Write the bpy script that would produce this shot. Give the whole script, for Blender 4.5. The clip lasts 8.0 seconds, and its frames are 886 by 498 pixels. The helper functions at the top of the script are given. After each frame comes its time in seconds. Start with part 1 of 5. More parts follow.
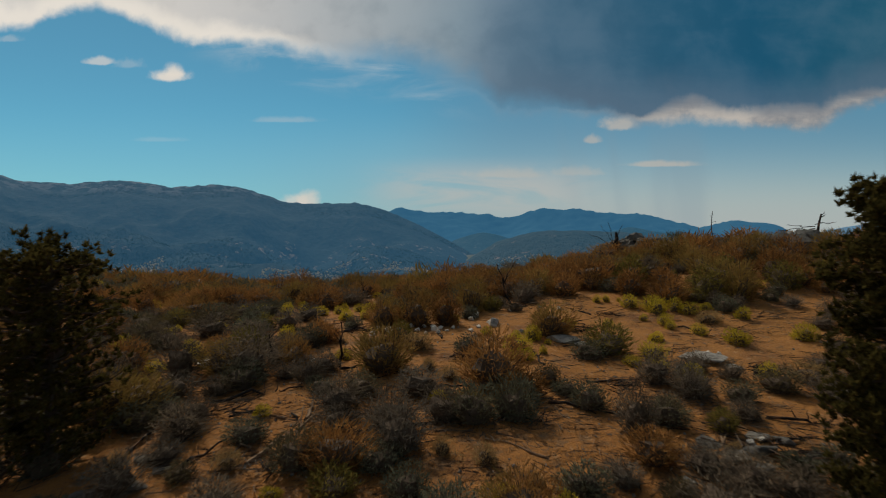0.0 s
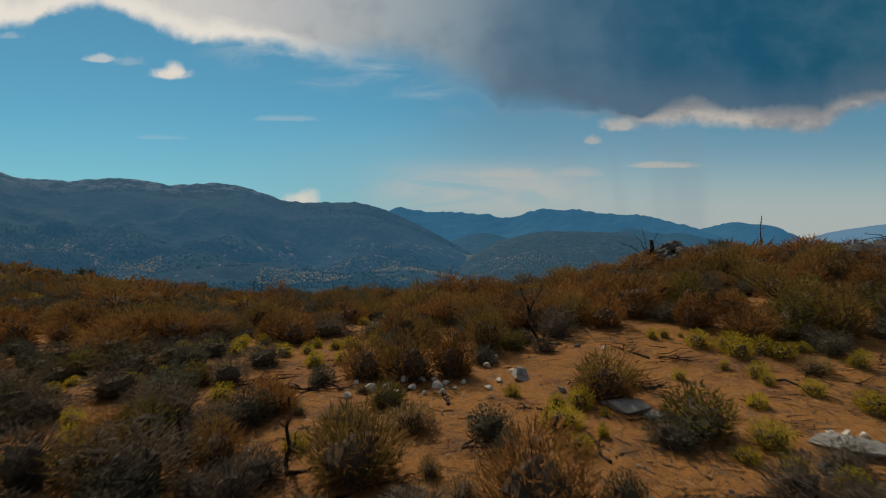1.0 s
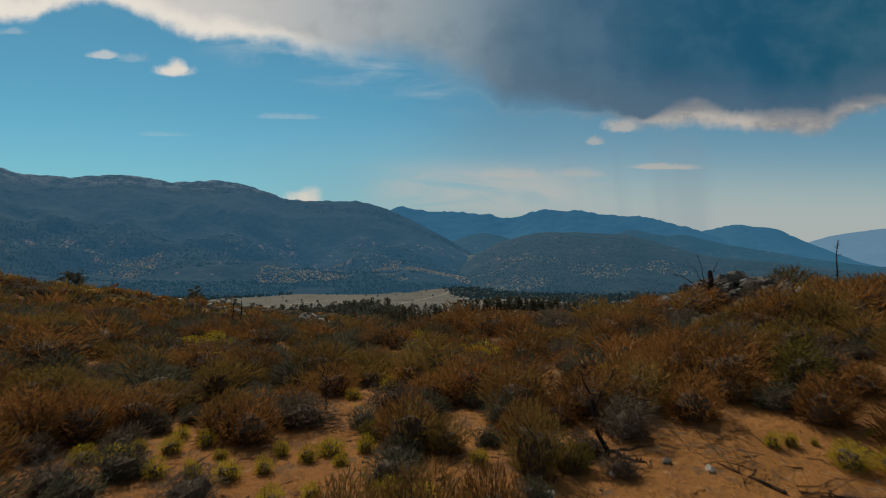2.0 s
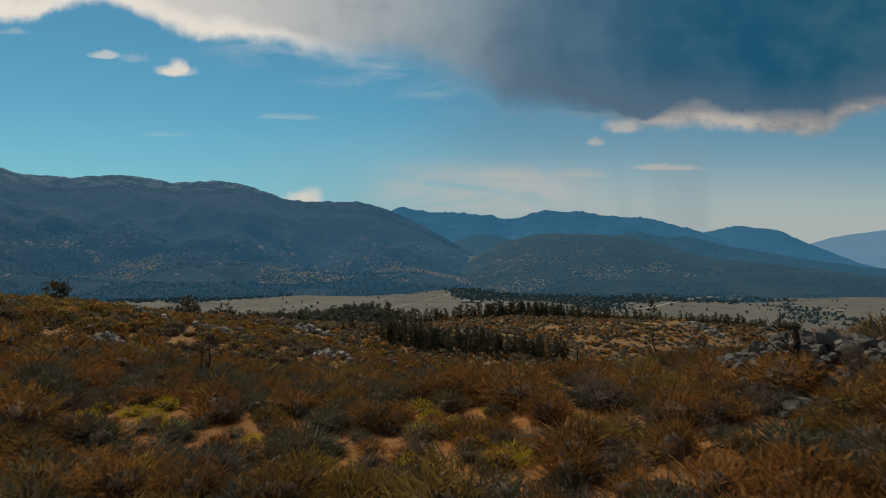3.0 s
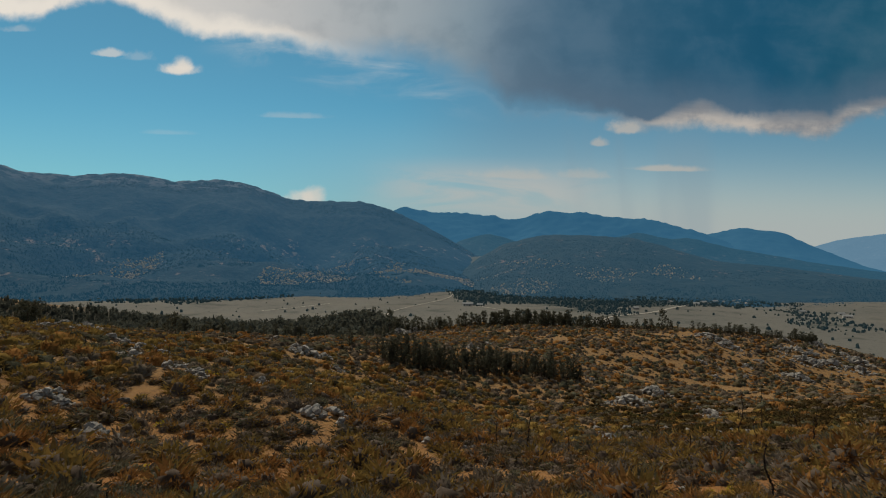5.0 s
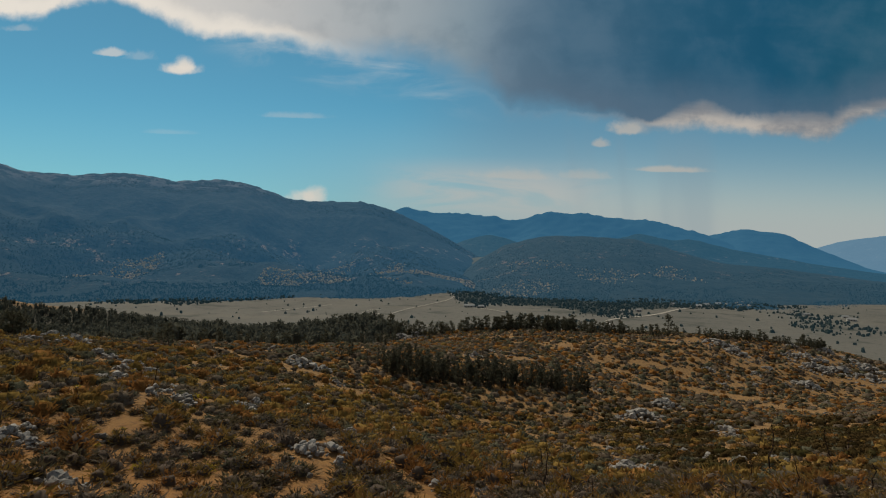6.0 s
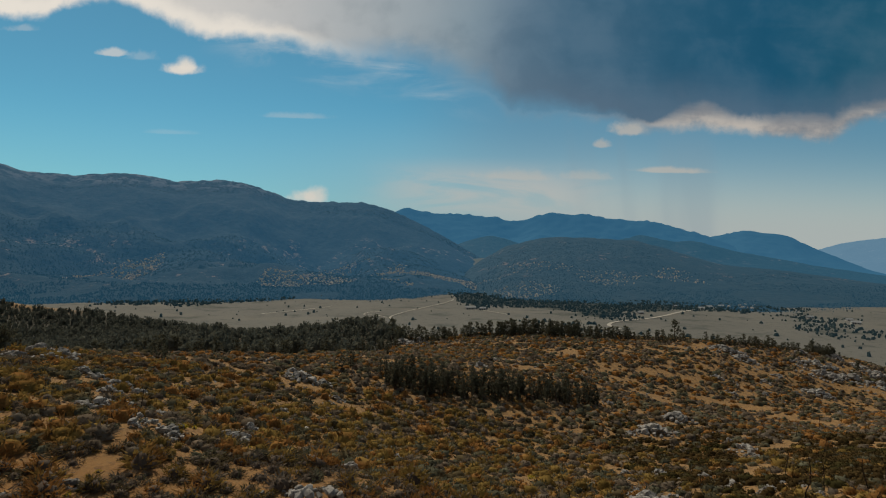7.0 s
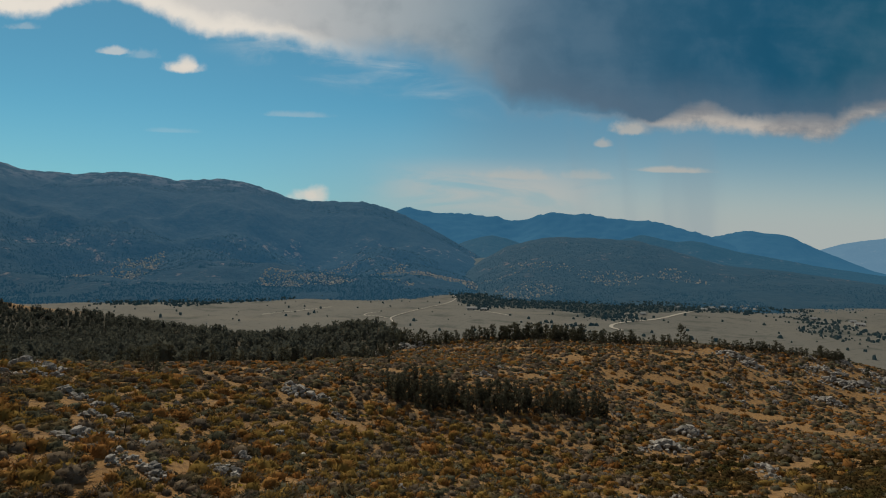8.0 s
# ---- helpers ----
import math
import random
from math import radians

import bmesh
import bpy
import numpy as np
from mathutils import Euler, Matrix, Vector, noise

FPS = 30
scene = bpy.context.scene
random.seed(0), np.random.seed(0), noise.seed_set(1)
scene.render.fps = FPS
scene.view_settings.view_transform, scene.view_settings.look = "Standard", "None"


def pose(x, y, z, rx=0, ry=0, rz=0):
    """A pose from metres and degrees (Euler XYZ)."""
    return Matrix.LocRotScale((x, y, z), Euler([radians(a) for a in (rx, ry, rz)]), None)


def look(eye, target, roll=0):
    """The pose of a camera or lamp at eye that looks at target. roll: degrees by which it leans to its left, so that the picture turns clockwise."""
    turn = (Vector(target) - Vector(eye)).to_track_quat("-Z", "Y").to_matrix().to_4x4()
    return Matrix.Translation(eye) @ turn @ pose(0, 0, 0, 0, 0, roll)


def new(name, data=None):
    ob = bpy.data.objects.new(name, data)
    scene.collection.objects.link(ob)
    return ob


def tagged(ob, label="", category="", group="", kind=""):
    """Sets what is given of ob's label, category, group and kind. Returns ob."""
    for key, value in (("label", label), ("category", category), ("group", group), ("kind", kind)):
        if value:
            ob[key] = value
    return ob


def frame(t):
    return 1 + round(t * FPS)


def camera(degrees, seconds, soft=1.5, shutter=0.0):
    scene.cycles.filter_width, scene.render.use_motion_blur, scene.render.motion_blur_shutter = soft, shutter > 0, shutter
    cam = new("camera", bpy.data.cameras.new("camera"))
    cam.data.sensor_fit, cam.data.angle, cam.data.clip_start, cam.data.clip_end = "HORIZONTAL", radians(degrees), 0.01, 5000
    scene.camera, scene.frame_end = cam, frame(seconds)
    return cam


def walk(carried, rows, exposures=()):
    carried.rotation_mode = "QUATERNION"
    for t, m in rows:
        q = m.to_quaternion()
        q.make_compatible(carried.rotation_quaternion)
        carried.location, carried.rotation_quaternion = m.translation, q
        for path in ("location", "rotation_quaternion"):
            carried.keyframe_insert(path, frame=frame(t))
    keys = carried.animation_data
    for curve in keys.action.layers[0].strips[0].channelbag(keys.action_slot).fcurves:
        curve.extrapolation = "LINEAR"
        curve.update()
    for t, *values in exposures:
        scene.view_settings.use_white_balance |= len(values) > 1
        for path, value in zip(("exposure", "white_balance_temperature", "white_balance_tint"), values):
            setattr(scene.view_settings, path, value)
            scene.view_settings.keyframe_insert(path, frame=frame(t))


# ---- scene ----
cam = camera(73.0, 8.0, soft=1.1, shutter=0.3)
PATH = [
    (0.0, look((0.00, 0.00, 3.60), (0.00, 100.00, 3.60), -0.60)),
    (0.5, look((-0.07, 3.06, 3.74), (0.01, 103.06, 3.67), -0.45)),
    (1.0, look((-0.17, 6.00, 4.13), (-0.09, 106.00, 4.09), -0.23)),
    (1.5, look((-0.32, 9.03, 4.76), (-0.34, 109.03, 4.58), 0.07)),
    (2.0, look((-0.65, 11.83, 5.46), (-0.76, 111.83, 5.34), 0.32)),
    (3.5, look((-1.11, 20.54, 8.17), (-1.45, 120.54, 8.13), 0.49)),
    (4.0, look((-1.36, 23.32, 9.07), (-1.84, 123.32, 9.01), 0.64)),
    (4.5, look((-1.64, 25.98, 9.89), (-2.23, 125.98, 9.79), 0.73)),
    (6.0, look((-2.75, 33.78, 12.35), (-3.57, 133.78, 12.29), 0.97)),
    (6.5, look((-3.21, 36.46, 13.22), (-4.13, 136.46, 13.22), 1.05)),
    (7.0, look((-3.68, 39.01, 14.08), (-4.65, 139.00, 14.10), 1.08)),
    (7.5, look((-4.14, 41.60, 14.91), (-5.18, 141.60, 14.90), 1.14)),
    (8.0, look((-4.57, 44.32, 15.86), (-5.65, 144.32, 15.74), 1.22)),
]
walk(cam, PATH, exposures=((0.0, 0.0), (8.0, 0.0)))


# ---- node helpers ----
class Net:
    """A node tree with short ways to add nodes; values are sockets or numbers."""

    def __init__(self, tree):
        self.tree = tree
        tree.nodes.clear()

    def node(self, kind, **props):
        n = self.tree.nodes.new(kind)
        for key, value in props.items():
            setattr(n, key, value)
        return n

    def put(self, value, socket):
        if isinstance(value, bpy.types.NodeSocket):
            self.tree.links.new(value, socket)
        elif isinstance(value, (tuple, list)) and len(value) == 3 and socket.type == "RGBA":
            socket.default_value = (*value, 1.0)
        else:
            socket.default_value = value

    def m(self, op, a, b=0.0, c=0.0, clamp=False):
        n = self.node("ShaderNodeMath", operation=op, use_clamp=clamp)
        for value, socket in zip((a, b, c), n.inputs):
            self.put(value, socket)
        return n.outputs[0]

    def add(self, a, b):
        return self.m("ADD", a, b)

    def sub(self, a, b):
        return self.m("SUBTRACT", a, b)

    def mul(self, a, b):
        return self.m("MULTIPLY", a, b)

    def smooth(self, x, low, high):
        n = self.node("ShaderNodeMapRange", interpolation_type="SMOOTHSTEP")
        for key, value in (("Value", x), ("From Min", low), ("From Max", high)):
            self.put(value, n.inputs[key])
        return n.outputs[0]

    def mix(self, fac, a, b, blend="MIX"):
        n = self.node("ShaderNodeMix", data_type="RGBA", blend_type=blend)
        self.put(fac, n.inputs[0])
        self.put(a, n.inputs[6])
        self.put(b, n.inputs[7])
        return n.outputs[2]

    def noise(self, vec, scale, detail=4.0, rough=0.55, warp=0.0):
        n = self.node("ShaderNodeTexNoise")
        if vec is not None:
            self.put(vec, n.inputs["Vector"])
        for key, value in (("Scale", scale), ("Detail", detail), ("Roughness", rough), ("Distortion", warp)):
            n.inputs[key].default_value = value
        return n.outputs["Fac"]

    def ramp(self, fac, stops, mode="LINEAR"):
        n = self.node("ShaderNodeValToRGB")
        n.color_ramp.interpolation = mode
        while len(n.color_ramp.elements) < len(stops):
            n.color_ramp.elements.new(0.5)
        for e, (at, colour) in zip(n.color_ramp.elements, stops):
            e.position = at
            e.color = (*colour, 1) if isinstance(colour, (tuple, list)) else (colour, colour, colour, 1)
        self.put(fac, n.inputs[0])
        return n.outputs[0]

    def vec(self, x, y, z):
        n = self.node("ShaderNodeCombineXYZ")
        for value, socket in zip((x, y, z), n.inputs):
            self.put(value, socket)
        return n.outputs[0]

    def split(self, v):
        n = self.node("ShaderNodeSeparateXYZ")
        self.put(v, n.inputs[0])
        return n.outputs


# ---- sky and sun ----
SUN_TURN, SUN_HEIGHT = radians(-28), radians(48)


def build_world():
    world = bpy.data.worlds.new("sky")
    scene.world = world
    world.use_nodes = True
    g = Net(world.node_tree)
    sky = g.node("ShaderNodeTexSky", sky_type="NISHITA", sun_disc=False)
    sky.sun_elevation, sky.sun_rotation = SUN_HEIGHT, SUN_TURN
    sky.altitude, sky.air_density, sky.dust_density, sky.ozone_density = 1800, 1.0, 0.6, 2.5
    x, y, z = g.split(g.node("ShaderNodeTexCoord").outputs["Generated"])
    deep = g.m("MAXIMUM", y, 0.3)
    u = g.add(0.5, g.mul(0.672, g.m("DIVIDE", x, deep)))  # across the valley's view, 0 to 1
    v = g.add(0.5, g.mul(1.195, g.m("DIVIDE", z, deep)))  # upwards, 0.5 at the horizon
    v = g.add(v, g.mul(0.019, g.sub(u, 0.5)))
    place = g.vec(g.mul(u, 1.78), v, 0.0)
    wide = g.noise(place, 2.2, 4, 0.5, 0.3)
    puff = g.noise(place, 8.0, 5, 0.55, 0.2)
    fluff = g.noise(place, 26.0, 5, 0.6, 0.2)
    flat = g.noise(g.vec(g.mul(u, 9.0), g.mul(v, 22.0), 0.0), 1.0, 5, 0.58, 0.5)
    streak = g.noise(g.vec(g.add(g.mul(u, 15.0), g.mul(v, 1.0)), g.mul(v, 0.9), 0.0), 1.0, 3, 0.5)
    # the clear sky: the sky's own blue, paler and greyer towards the horizon
    clear = g.mix(1.0, sky.outputs[0], (0.036, 0.073, 0.066), "MULTIPLY")
    pale = g.mul(g.smooth(v, 0.80, 0.54), g.add(0.36, g.mul(0.60, g.smooth(u, 0.15, 0.62))))
    clear = g.mix(pale, clear, g.mix(g.smooth(u, 0.3, 0.75), (0.25, 0.375, 0.425), (0.395, 0.425, 0.415)))
    # rain hanging under the dark cloud
    veil = g.mul(g.smooth(u, 0.42, 0.60), g.smooth(v, 0.58, 0.76))
    clear = g.mix(g.mul(0.52, veil), clear, (0.125, 0.24, 0.345))
    shaft = g.mul(g.mul(g.smooth(streak, 0.44, 0.62), g.mul(g.smooth(u, 0.52, 0.62), g.smooth(u, 0.90, 0.76))), g.smooth(v, 0.80, 0.66))
    clear = g.mix(g.mul(0.30, shaft), clear, (0.20, 0.285, 0.345))
    haze = g.mul(g.smooth(g.m("ABSOLUTE", g.sub(v, 0.618)), 0.075, 0.0), g.mul(g.smooth(u, 0.38, 0.50), g.smooth(u, 0.72, 0.58)))
    clear = g.mix(g.mul(g.mul(0.62, haze), g.smooth(flat, 0.30, 0.58)), clear, (0.50, 0.47, 0.43))
    # the cloud deck: its lower edge by stretches across the view
    edge = g.ramp(u, [(0.0, 0.948), (0.04, 0.942), (0.072, 0.966), (0.115, 0.974), (0.153, 0.958), (0.19, 0.931), (0.222, 0.912), (0.255, 0.918), (0.28, 0.908), (0.357, 0.877), (0.40, 0.872),
                      (0.446, 0.862), (0.50, 0.838), (0.542, 0.81), (0.565, 0.765), (0.60, 0.768), (0.66, 0.764), (0.72, 0.743), (0.78, 0.757), (0.835, 0.75), (0.858, 0.736), (0.925, 0.742), (0.945, 0.770), (1.0, 0.792)], "LINEAR")
    ragged = g.ramp(u, [(0, 0.055), (0.4, 0.05), (0.5, 0.06), (0.60, 0.035), (0.72, 0.05), (0.85, 0.075), (1, 0.06)])
    above = g.add(g.sub(v, edge), g.add(g.mul(ragged, g.sub(puff, 0.5)), g.add(g.mul(0.03, g.sub(fluff, 0.5)), g.mul(0.03, g.sub(wide, 0.5)))))
    cover = g.smooth(above, -0.012, g.ramp(u, [(0, 0.016), (0.26, 0.022), (0.36, 0.045), (0.46, 0.08), (0.54, 0.075), (0.60, 0.06), (0.68, 0.03), (0.74, 0.02), (1, 0.018)]))
    wisp = g.mul(g.mul(g.smooth(above, -0.085, 0.0), g.smooth(flat, 0.42, 0.72)), g.mul(g.smooth(u, 0.20, 0.30), g.smooth(u, 0.56, 0.46)))
    clear = g.mix(g.mul(0.45, wisp), clear, (0.52, 0.56, 0.57))
    across = g.add(u, g.mul(0.12, g.sub(wide, 0.5)))
    inner = g.ramp(across, [(0.0, (0.62, 0.59, 0.55)), (0.22, (0.60, 0.575, 0.54)), (0.33, (0.47, 0.475, 0.47)), (0.44, (0.32, 0.365, 0.39)), (0.52, (0.205, 0.275, 0.325)), (0.57, (0.125, 0.195, 0.26)),
                            (0.63, (0.062, 0.135, 0.205)), (0.74, (0.024, 0.098, 0.168)), (0.86, (0.012, 0.085, 0.155)), (1.0, (0.016, 0.092, 0.150))])
    inner = g.mix(g.mul(0.20, g.smooth(g.add(g.mul(0.25, flat), g.mul(0.75, puff)), 0.42, 0.68)), inner, g.mix(0.40, inner, (0.30, 0.37, 0.43)))
    inner = g.mix(g.mul(0.30, g.smooth(puff, 0.55, 0.35)), inner, g.mix(0.5, inner, (0.01, 0.06, 0.11)))
    inner = g.mix(g.mul(0.65, g.mul(g.smooth(u, 0.5, 0.62), g.smooth(above, 0.13, 0.02))), inner, (0.105, 0.158, 0.218))
    rim_size = g.ramp(u, [(0, 0.075), (0.3, 0.055), (0.40, 0.04), (0.48, 0.02), (0.565, 0.02), (0.60, 0.014), (0.68, 0.018), (0.72, 0.026), (0.78, 0.058), (0.82, 0.050), (0.86, 0.060), (0.93, 0.050), (1, 0.036)])
    rim_light = g.ramp(u, [(0, 1.0), (0.33, 0.9), (0.41, 0.55), (0.50, 0.18), (0.56, 0.40), (0.60, 0.45), (0.70, 0.75), (0.78, 0.9), (0.86, 0.95), (0.93, 0.9), (1.0, 0.7)])
    rim = g.mul(rim_light, g.smooth(above, rim_size, g.mul(rim_size, 0.35)))
    lit = g.mix(g.smooth(u, 0.3, 0.62), (0.78, 0.725, 0.645), (0.50, 0.455, 0.405))
    billow = g.smooth(g.add(g.mul(0.6, puff), g.add(g.mul(0.25, fluff), g.mul(0.35, flat))), 0.72, 0.48)
    lit = g.mix(g.mul(billow, g.smooth(u, 0.52, 0.66)), lit, (0.235, 0.235, 0.245))
    deck = g.mix(rim, inner, g.mix(g.mul(0.35, billow), lit, g.mix(0.5, inner, lit)))
    # high over the land the deck goes on, broken and grey
    over = g.smooth(v, 1.0, 1.9)
    deck = g.mix(over, deck, g.mix(wide, (0.05, 0.065, 0.08), (0.16, 0.18, 0.20)))
    colour = g.mix(cover, clear, deck)
    # small clouds under the deck: middle, reach, light and ragged edge
    for cu, cv, ru, rv, light, wild in ((0.194, 0.842, 0.024, 0.020, 0.92, 1.1), (0.199, 0.850, 0.013, 0.026, 0.85, 1.0), (0.117, 0.872, 0.020, 0.011, 0.55, 1.8), (0.150, 0.866, 0.02, 0.016, 0.18, 2.0), (0.015, 0.917, 0.022, 0.012, 0.22, 2.0), (0.325, 0.756, 0.040, 0.010, 0.20, 1.2),
                                        (0.183, 0.717, 0.028, 0.008, 0.11, 1.2), (0.350, 0.594, 0.015, 0.028, 0.68, 1.4), (0.336, 0.594, 0.019, 0.017, 0.62, 1.4), (0.742, 0.668, 0.050, 0.010, 0.55, 1.0), (0.655, 0.652, 0.036, 0.018, 0.30, 1.6), (0.575, 0.648, 0.045, 0.018, 0.30, 1.6), (0.700, 0.744, 0.022, 0.020, 0.62, 1.6), (0.667, 0.716, 0.011, 0.014, 0.5, 1.6)):
        far = g.m("SQRT", g.add(g.m("POWER", g.m("DIVIDE", g.sub(u, cu), ru), 2.0), g.m("POWER", g.m("DIVIDE", g.m("MAXIMUM", g.sub(v, cv), g.mul(2.4, g.sub(cv, v))), rv), 2.0)))
        mask = g.smooth(g.add(far, g.add(g.mul(wild, g.sub(puff, 0.5)), g.mul(wild, g.sub(fluff, 0.5)))), 1.15, 0.35)
        colour = g.mix(g.mul(mask, light), colour, g.mix(g.smooth(u, 0.2, 0.6), (0.74, 0.68, 0.60), (0.54, 0.47, 0.39)))
    # below the horizon the haze of the plain
    colour = g.mix(g.smooth(v, 0.47, 0.42), colour, (0.16, 0.17, 0.16))
    back = g.node("ShaderNodeBackground")
    g.put(colour, back.inputs[0])
    back.inputs[1].default_value = 1.0
    g.put(back.outputs[0], g.node("ShaderNodeOutputWorld").inputs[0])


build_world()
sun = new("sun", bpy.data.lights.new("sun", "SUN"))
sun.data.energy, sun.data.angle, sun.data.color = 2.5, radians(4), (1.0, 0.88, 0.68)
sun.matrix_world = look((math.sin(SUN_TURN) * 50, math.cos(SUN_TURN) * 50, 60), (0, 0, 60 - 50 * math.tan(SUN_HEIGHT)))


# ---- materials ----
def surface(name, build, rough=0.9, bump=None, gloss=0.25, airlight=None, close=1.0):
    mat = bpy.data.materials.new(name)
    mat.use_nodes = True
    g = Net(mat.node_tree)
    bsdf = g.node("ShaderNodeBsdfPrincipled")
    pos = g.node("ShaderNodeNewGeometry").outputs["Position"]
    own = g.node("ShaderNodeTexCoord").outputs["Object"]
    g.put(build(g, pos, own), bsdf.inputs["Base Color"])
    bsdf.inputs["Roughness"].default_value = rough
    bsdf.inputs["Specular IOR Level"].default_value = gloss
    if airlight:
        # emission stands for haze: the more air before a slope, the stronger
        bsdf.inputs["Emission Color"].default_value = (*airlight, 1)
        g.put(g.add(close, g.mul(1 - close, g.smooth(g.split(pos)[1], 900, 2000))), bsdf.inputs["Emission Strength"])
    if bump:
        height, strength, distance = bump(g, pos, own)
        b = g.node("ShaderNodeBump")
        b.inputs["Strength"].default_value, b.inputs["Distance"].default_value = strength, distance
        g.put(height, b.inputs["Height"])
        g.put(b.outputs[0], bsdf.inputs["Normal"])
    g.put(bsdf.outputs[0], g.node("ShaderNodeOutputMaterial").inputs[0])
    return mat


def leafy(name, build, through_light=0.4):
    """Thin leaves and twigs, which let some light through."""
    mat = bpy.data.materials.new(name)
    mat.use_nodes = True
    g = Net(mat.node_tree)
    pos = g.node("ShaderNodeNewGeometry").outputs["Position"]
    colour = build(g, pos, None)
    front, back, both = g.node("ShaderNodeBsdfDiffuse"), g.node("ShaderNodeBsdfTranslucent"), g.node("ShaderNodeMixShader")
    g.put(colour, front.inputs[0])
    g.put(colour, back.inputs[0])
    both.inputs[0].default_value = through_light
    g.put(front.outputs[0], both.inputs[1])
    g.put(back.outputs[0], both.inputs[2])
    g.put(both.outputs[0], g.node("ShaderNodeOutputMaterial").inputs[0])
    return mat


def soil_colour(g, pos, own):
    x, y, z = g.split(pos)
    broad, patch, fine = g.noise(pos, 0.05, 4), g.noise(pos, 0.7, 5, 0.6), g.noise(pos, 14.0, 4, 0.65)
    soil = g.mix(g.smooth(broad, 0.35, 0.65), (0.33, 0.146, 0.044), (0.41, 0.194, 0.060))
    soil = g.mix(g.smooth(patch, 0.50, 0.75), soil, (0.21, 0.098, 0.045))
    soil = g.mix(g.mul(0.7, g.smooth(fine, 0.50, 0.70)), soil, (0.15, 0.088, 0.055))
    soil = g.mix(g.mul(0.5, g.smooth(g.noise(pos, 5.0, 3), 0.60, 0.70)), soil, (0.46, 0.30, 0.17))
    soil = g.mix(g.mul(0.75, g.smooth(g.noise(pos, 1.7, 5, 0.7), 0.52, 0.66)), soil, (0.15, 0.100, 0.062))  # leaf litter
    sand = g.mix(g.noise(pos, 0.12, 3), (0.36, 0.225, 0.098), (0.29, 0.19, 0.088))
    sand = g.mix(g.mul(0.8, g.smooth(g.noise(pos, 0.9, 6, 0.75), 0.47, 0.60)), sand, (0.12, 0.084, 0.056))
    soil = g.mix(g.mul(0.8, g.smooth(y, 45, 110)), soil, sand)
    grass = g.mix(g.noise(pos, 0.008, 5, 0.6), (0.128, 0.130, 0.122), (0.195, 0.192, 0.174))
    grass = g.mix(g.smooth(g.noise(pos, 0.02, 5, 0.65), 0.5, 0.7), grass, (0.086, 0.094, 0.088))
    grass = g.mix(g.mul(0.55, g.smooth(g.noise(pos, 0.11, 4, 0.7), 0.52, 0.68)), grass, (0.075, 0.080, 0.070))
    grass = g.mix(g.mul(0.5, g.smooth(g.noise(g.vec(g.mul(x, 0.004), g.mul(y, 0.016), 0.0), 1.0, 4, 0.6), 0.54, 0.66)), grass, (0.20, 0.19, 0.165))
    # the far meadow turns blue-grey: distance haze put into its colour
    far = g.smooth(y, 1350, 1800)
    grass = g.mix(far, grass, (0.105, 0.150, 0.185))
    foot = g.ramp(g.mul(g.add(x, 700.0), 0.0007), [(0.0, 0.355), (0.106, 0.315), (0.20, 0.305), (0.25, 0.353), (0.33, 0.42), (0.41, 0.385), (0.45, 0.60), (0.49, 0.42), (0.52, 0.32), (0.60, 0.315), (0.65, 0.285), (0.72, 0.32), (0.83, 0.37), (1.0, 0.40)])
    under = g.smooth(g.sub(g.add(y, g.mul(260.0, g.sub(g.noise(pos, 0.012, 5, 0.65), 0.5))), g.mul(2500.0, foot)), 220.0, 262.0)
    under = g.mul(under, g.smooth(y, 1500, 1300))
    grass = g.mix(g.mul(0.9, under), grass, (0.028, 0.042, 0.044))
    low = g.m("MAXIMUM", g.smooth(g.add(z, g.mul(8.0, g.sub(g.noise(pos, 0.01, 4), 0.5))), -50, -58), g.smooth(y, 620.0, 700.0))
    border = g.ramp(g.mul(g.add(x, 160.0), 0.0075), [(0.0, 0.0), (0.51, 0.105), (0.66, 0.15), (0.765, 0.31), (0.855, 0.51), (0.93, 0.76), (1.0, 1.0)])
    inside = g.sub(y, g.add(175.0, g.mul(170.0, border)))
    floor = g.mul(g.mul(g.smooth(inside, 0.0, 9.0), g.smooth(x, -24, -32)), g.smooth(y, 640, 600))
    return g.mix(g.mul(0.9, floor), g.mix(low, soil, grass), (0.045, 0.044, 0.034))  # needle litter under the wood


def soil_bump(g, pos, own):
    return g.add(g.mul(0.7, g.noise(pos, 4.0, 6, 0.6)), g.mul(0.3, g.noise(pos, 22.0, 3))), 1.0, 0.16


def dark_rock_colour(g, pos, own):
    rnd = g.node("ShaderNodeObjectInfo").outputs["Random"]
    base = g.mix(rnd, (0.070, 0.067, 0.064), (0.20, 0.192, 0.18))
    base = g.mix(g.smooth(g.noise(pos, 5.0, 6, 0.7), 0.45, 0.7), base, (0.075, 0.07, 0.068))
    return g.mix(g.mul(0.5, g.smooth(g.noise(pos, 1.8, 4, 0.6), 0.54, 0.68)), base, (0.25, 0.22, 0.18))


def rock_colour(g, pos, own):
    rnd = g.node("ShaderNodeObjectInfo").outputs["Random"]
    base = g.mix(rnd, (0.19, 0.183, 0.175), (0.48, 0.46, 0.43))
    grain = g.noise(pos, 6.0, 6, 0.7)
    base = g.mix(g.smooth(grain, 0.45, 0.7), base, (0.10, 0.096, 0.093))
    return g.mix(g.mul(0.5, g.smooth(g.noise(pos, 1.6, 4, 0.6), 0.52, 0.66)), base, (0.40, 0.375, 0.335))


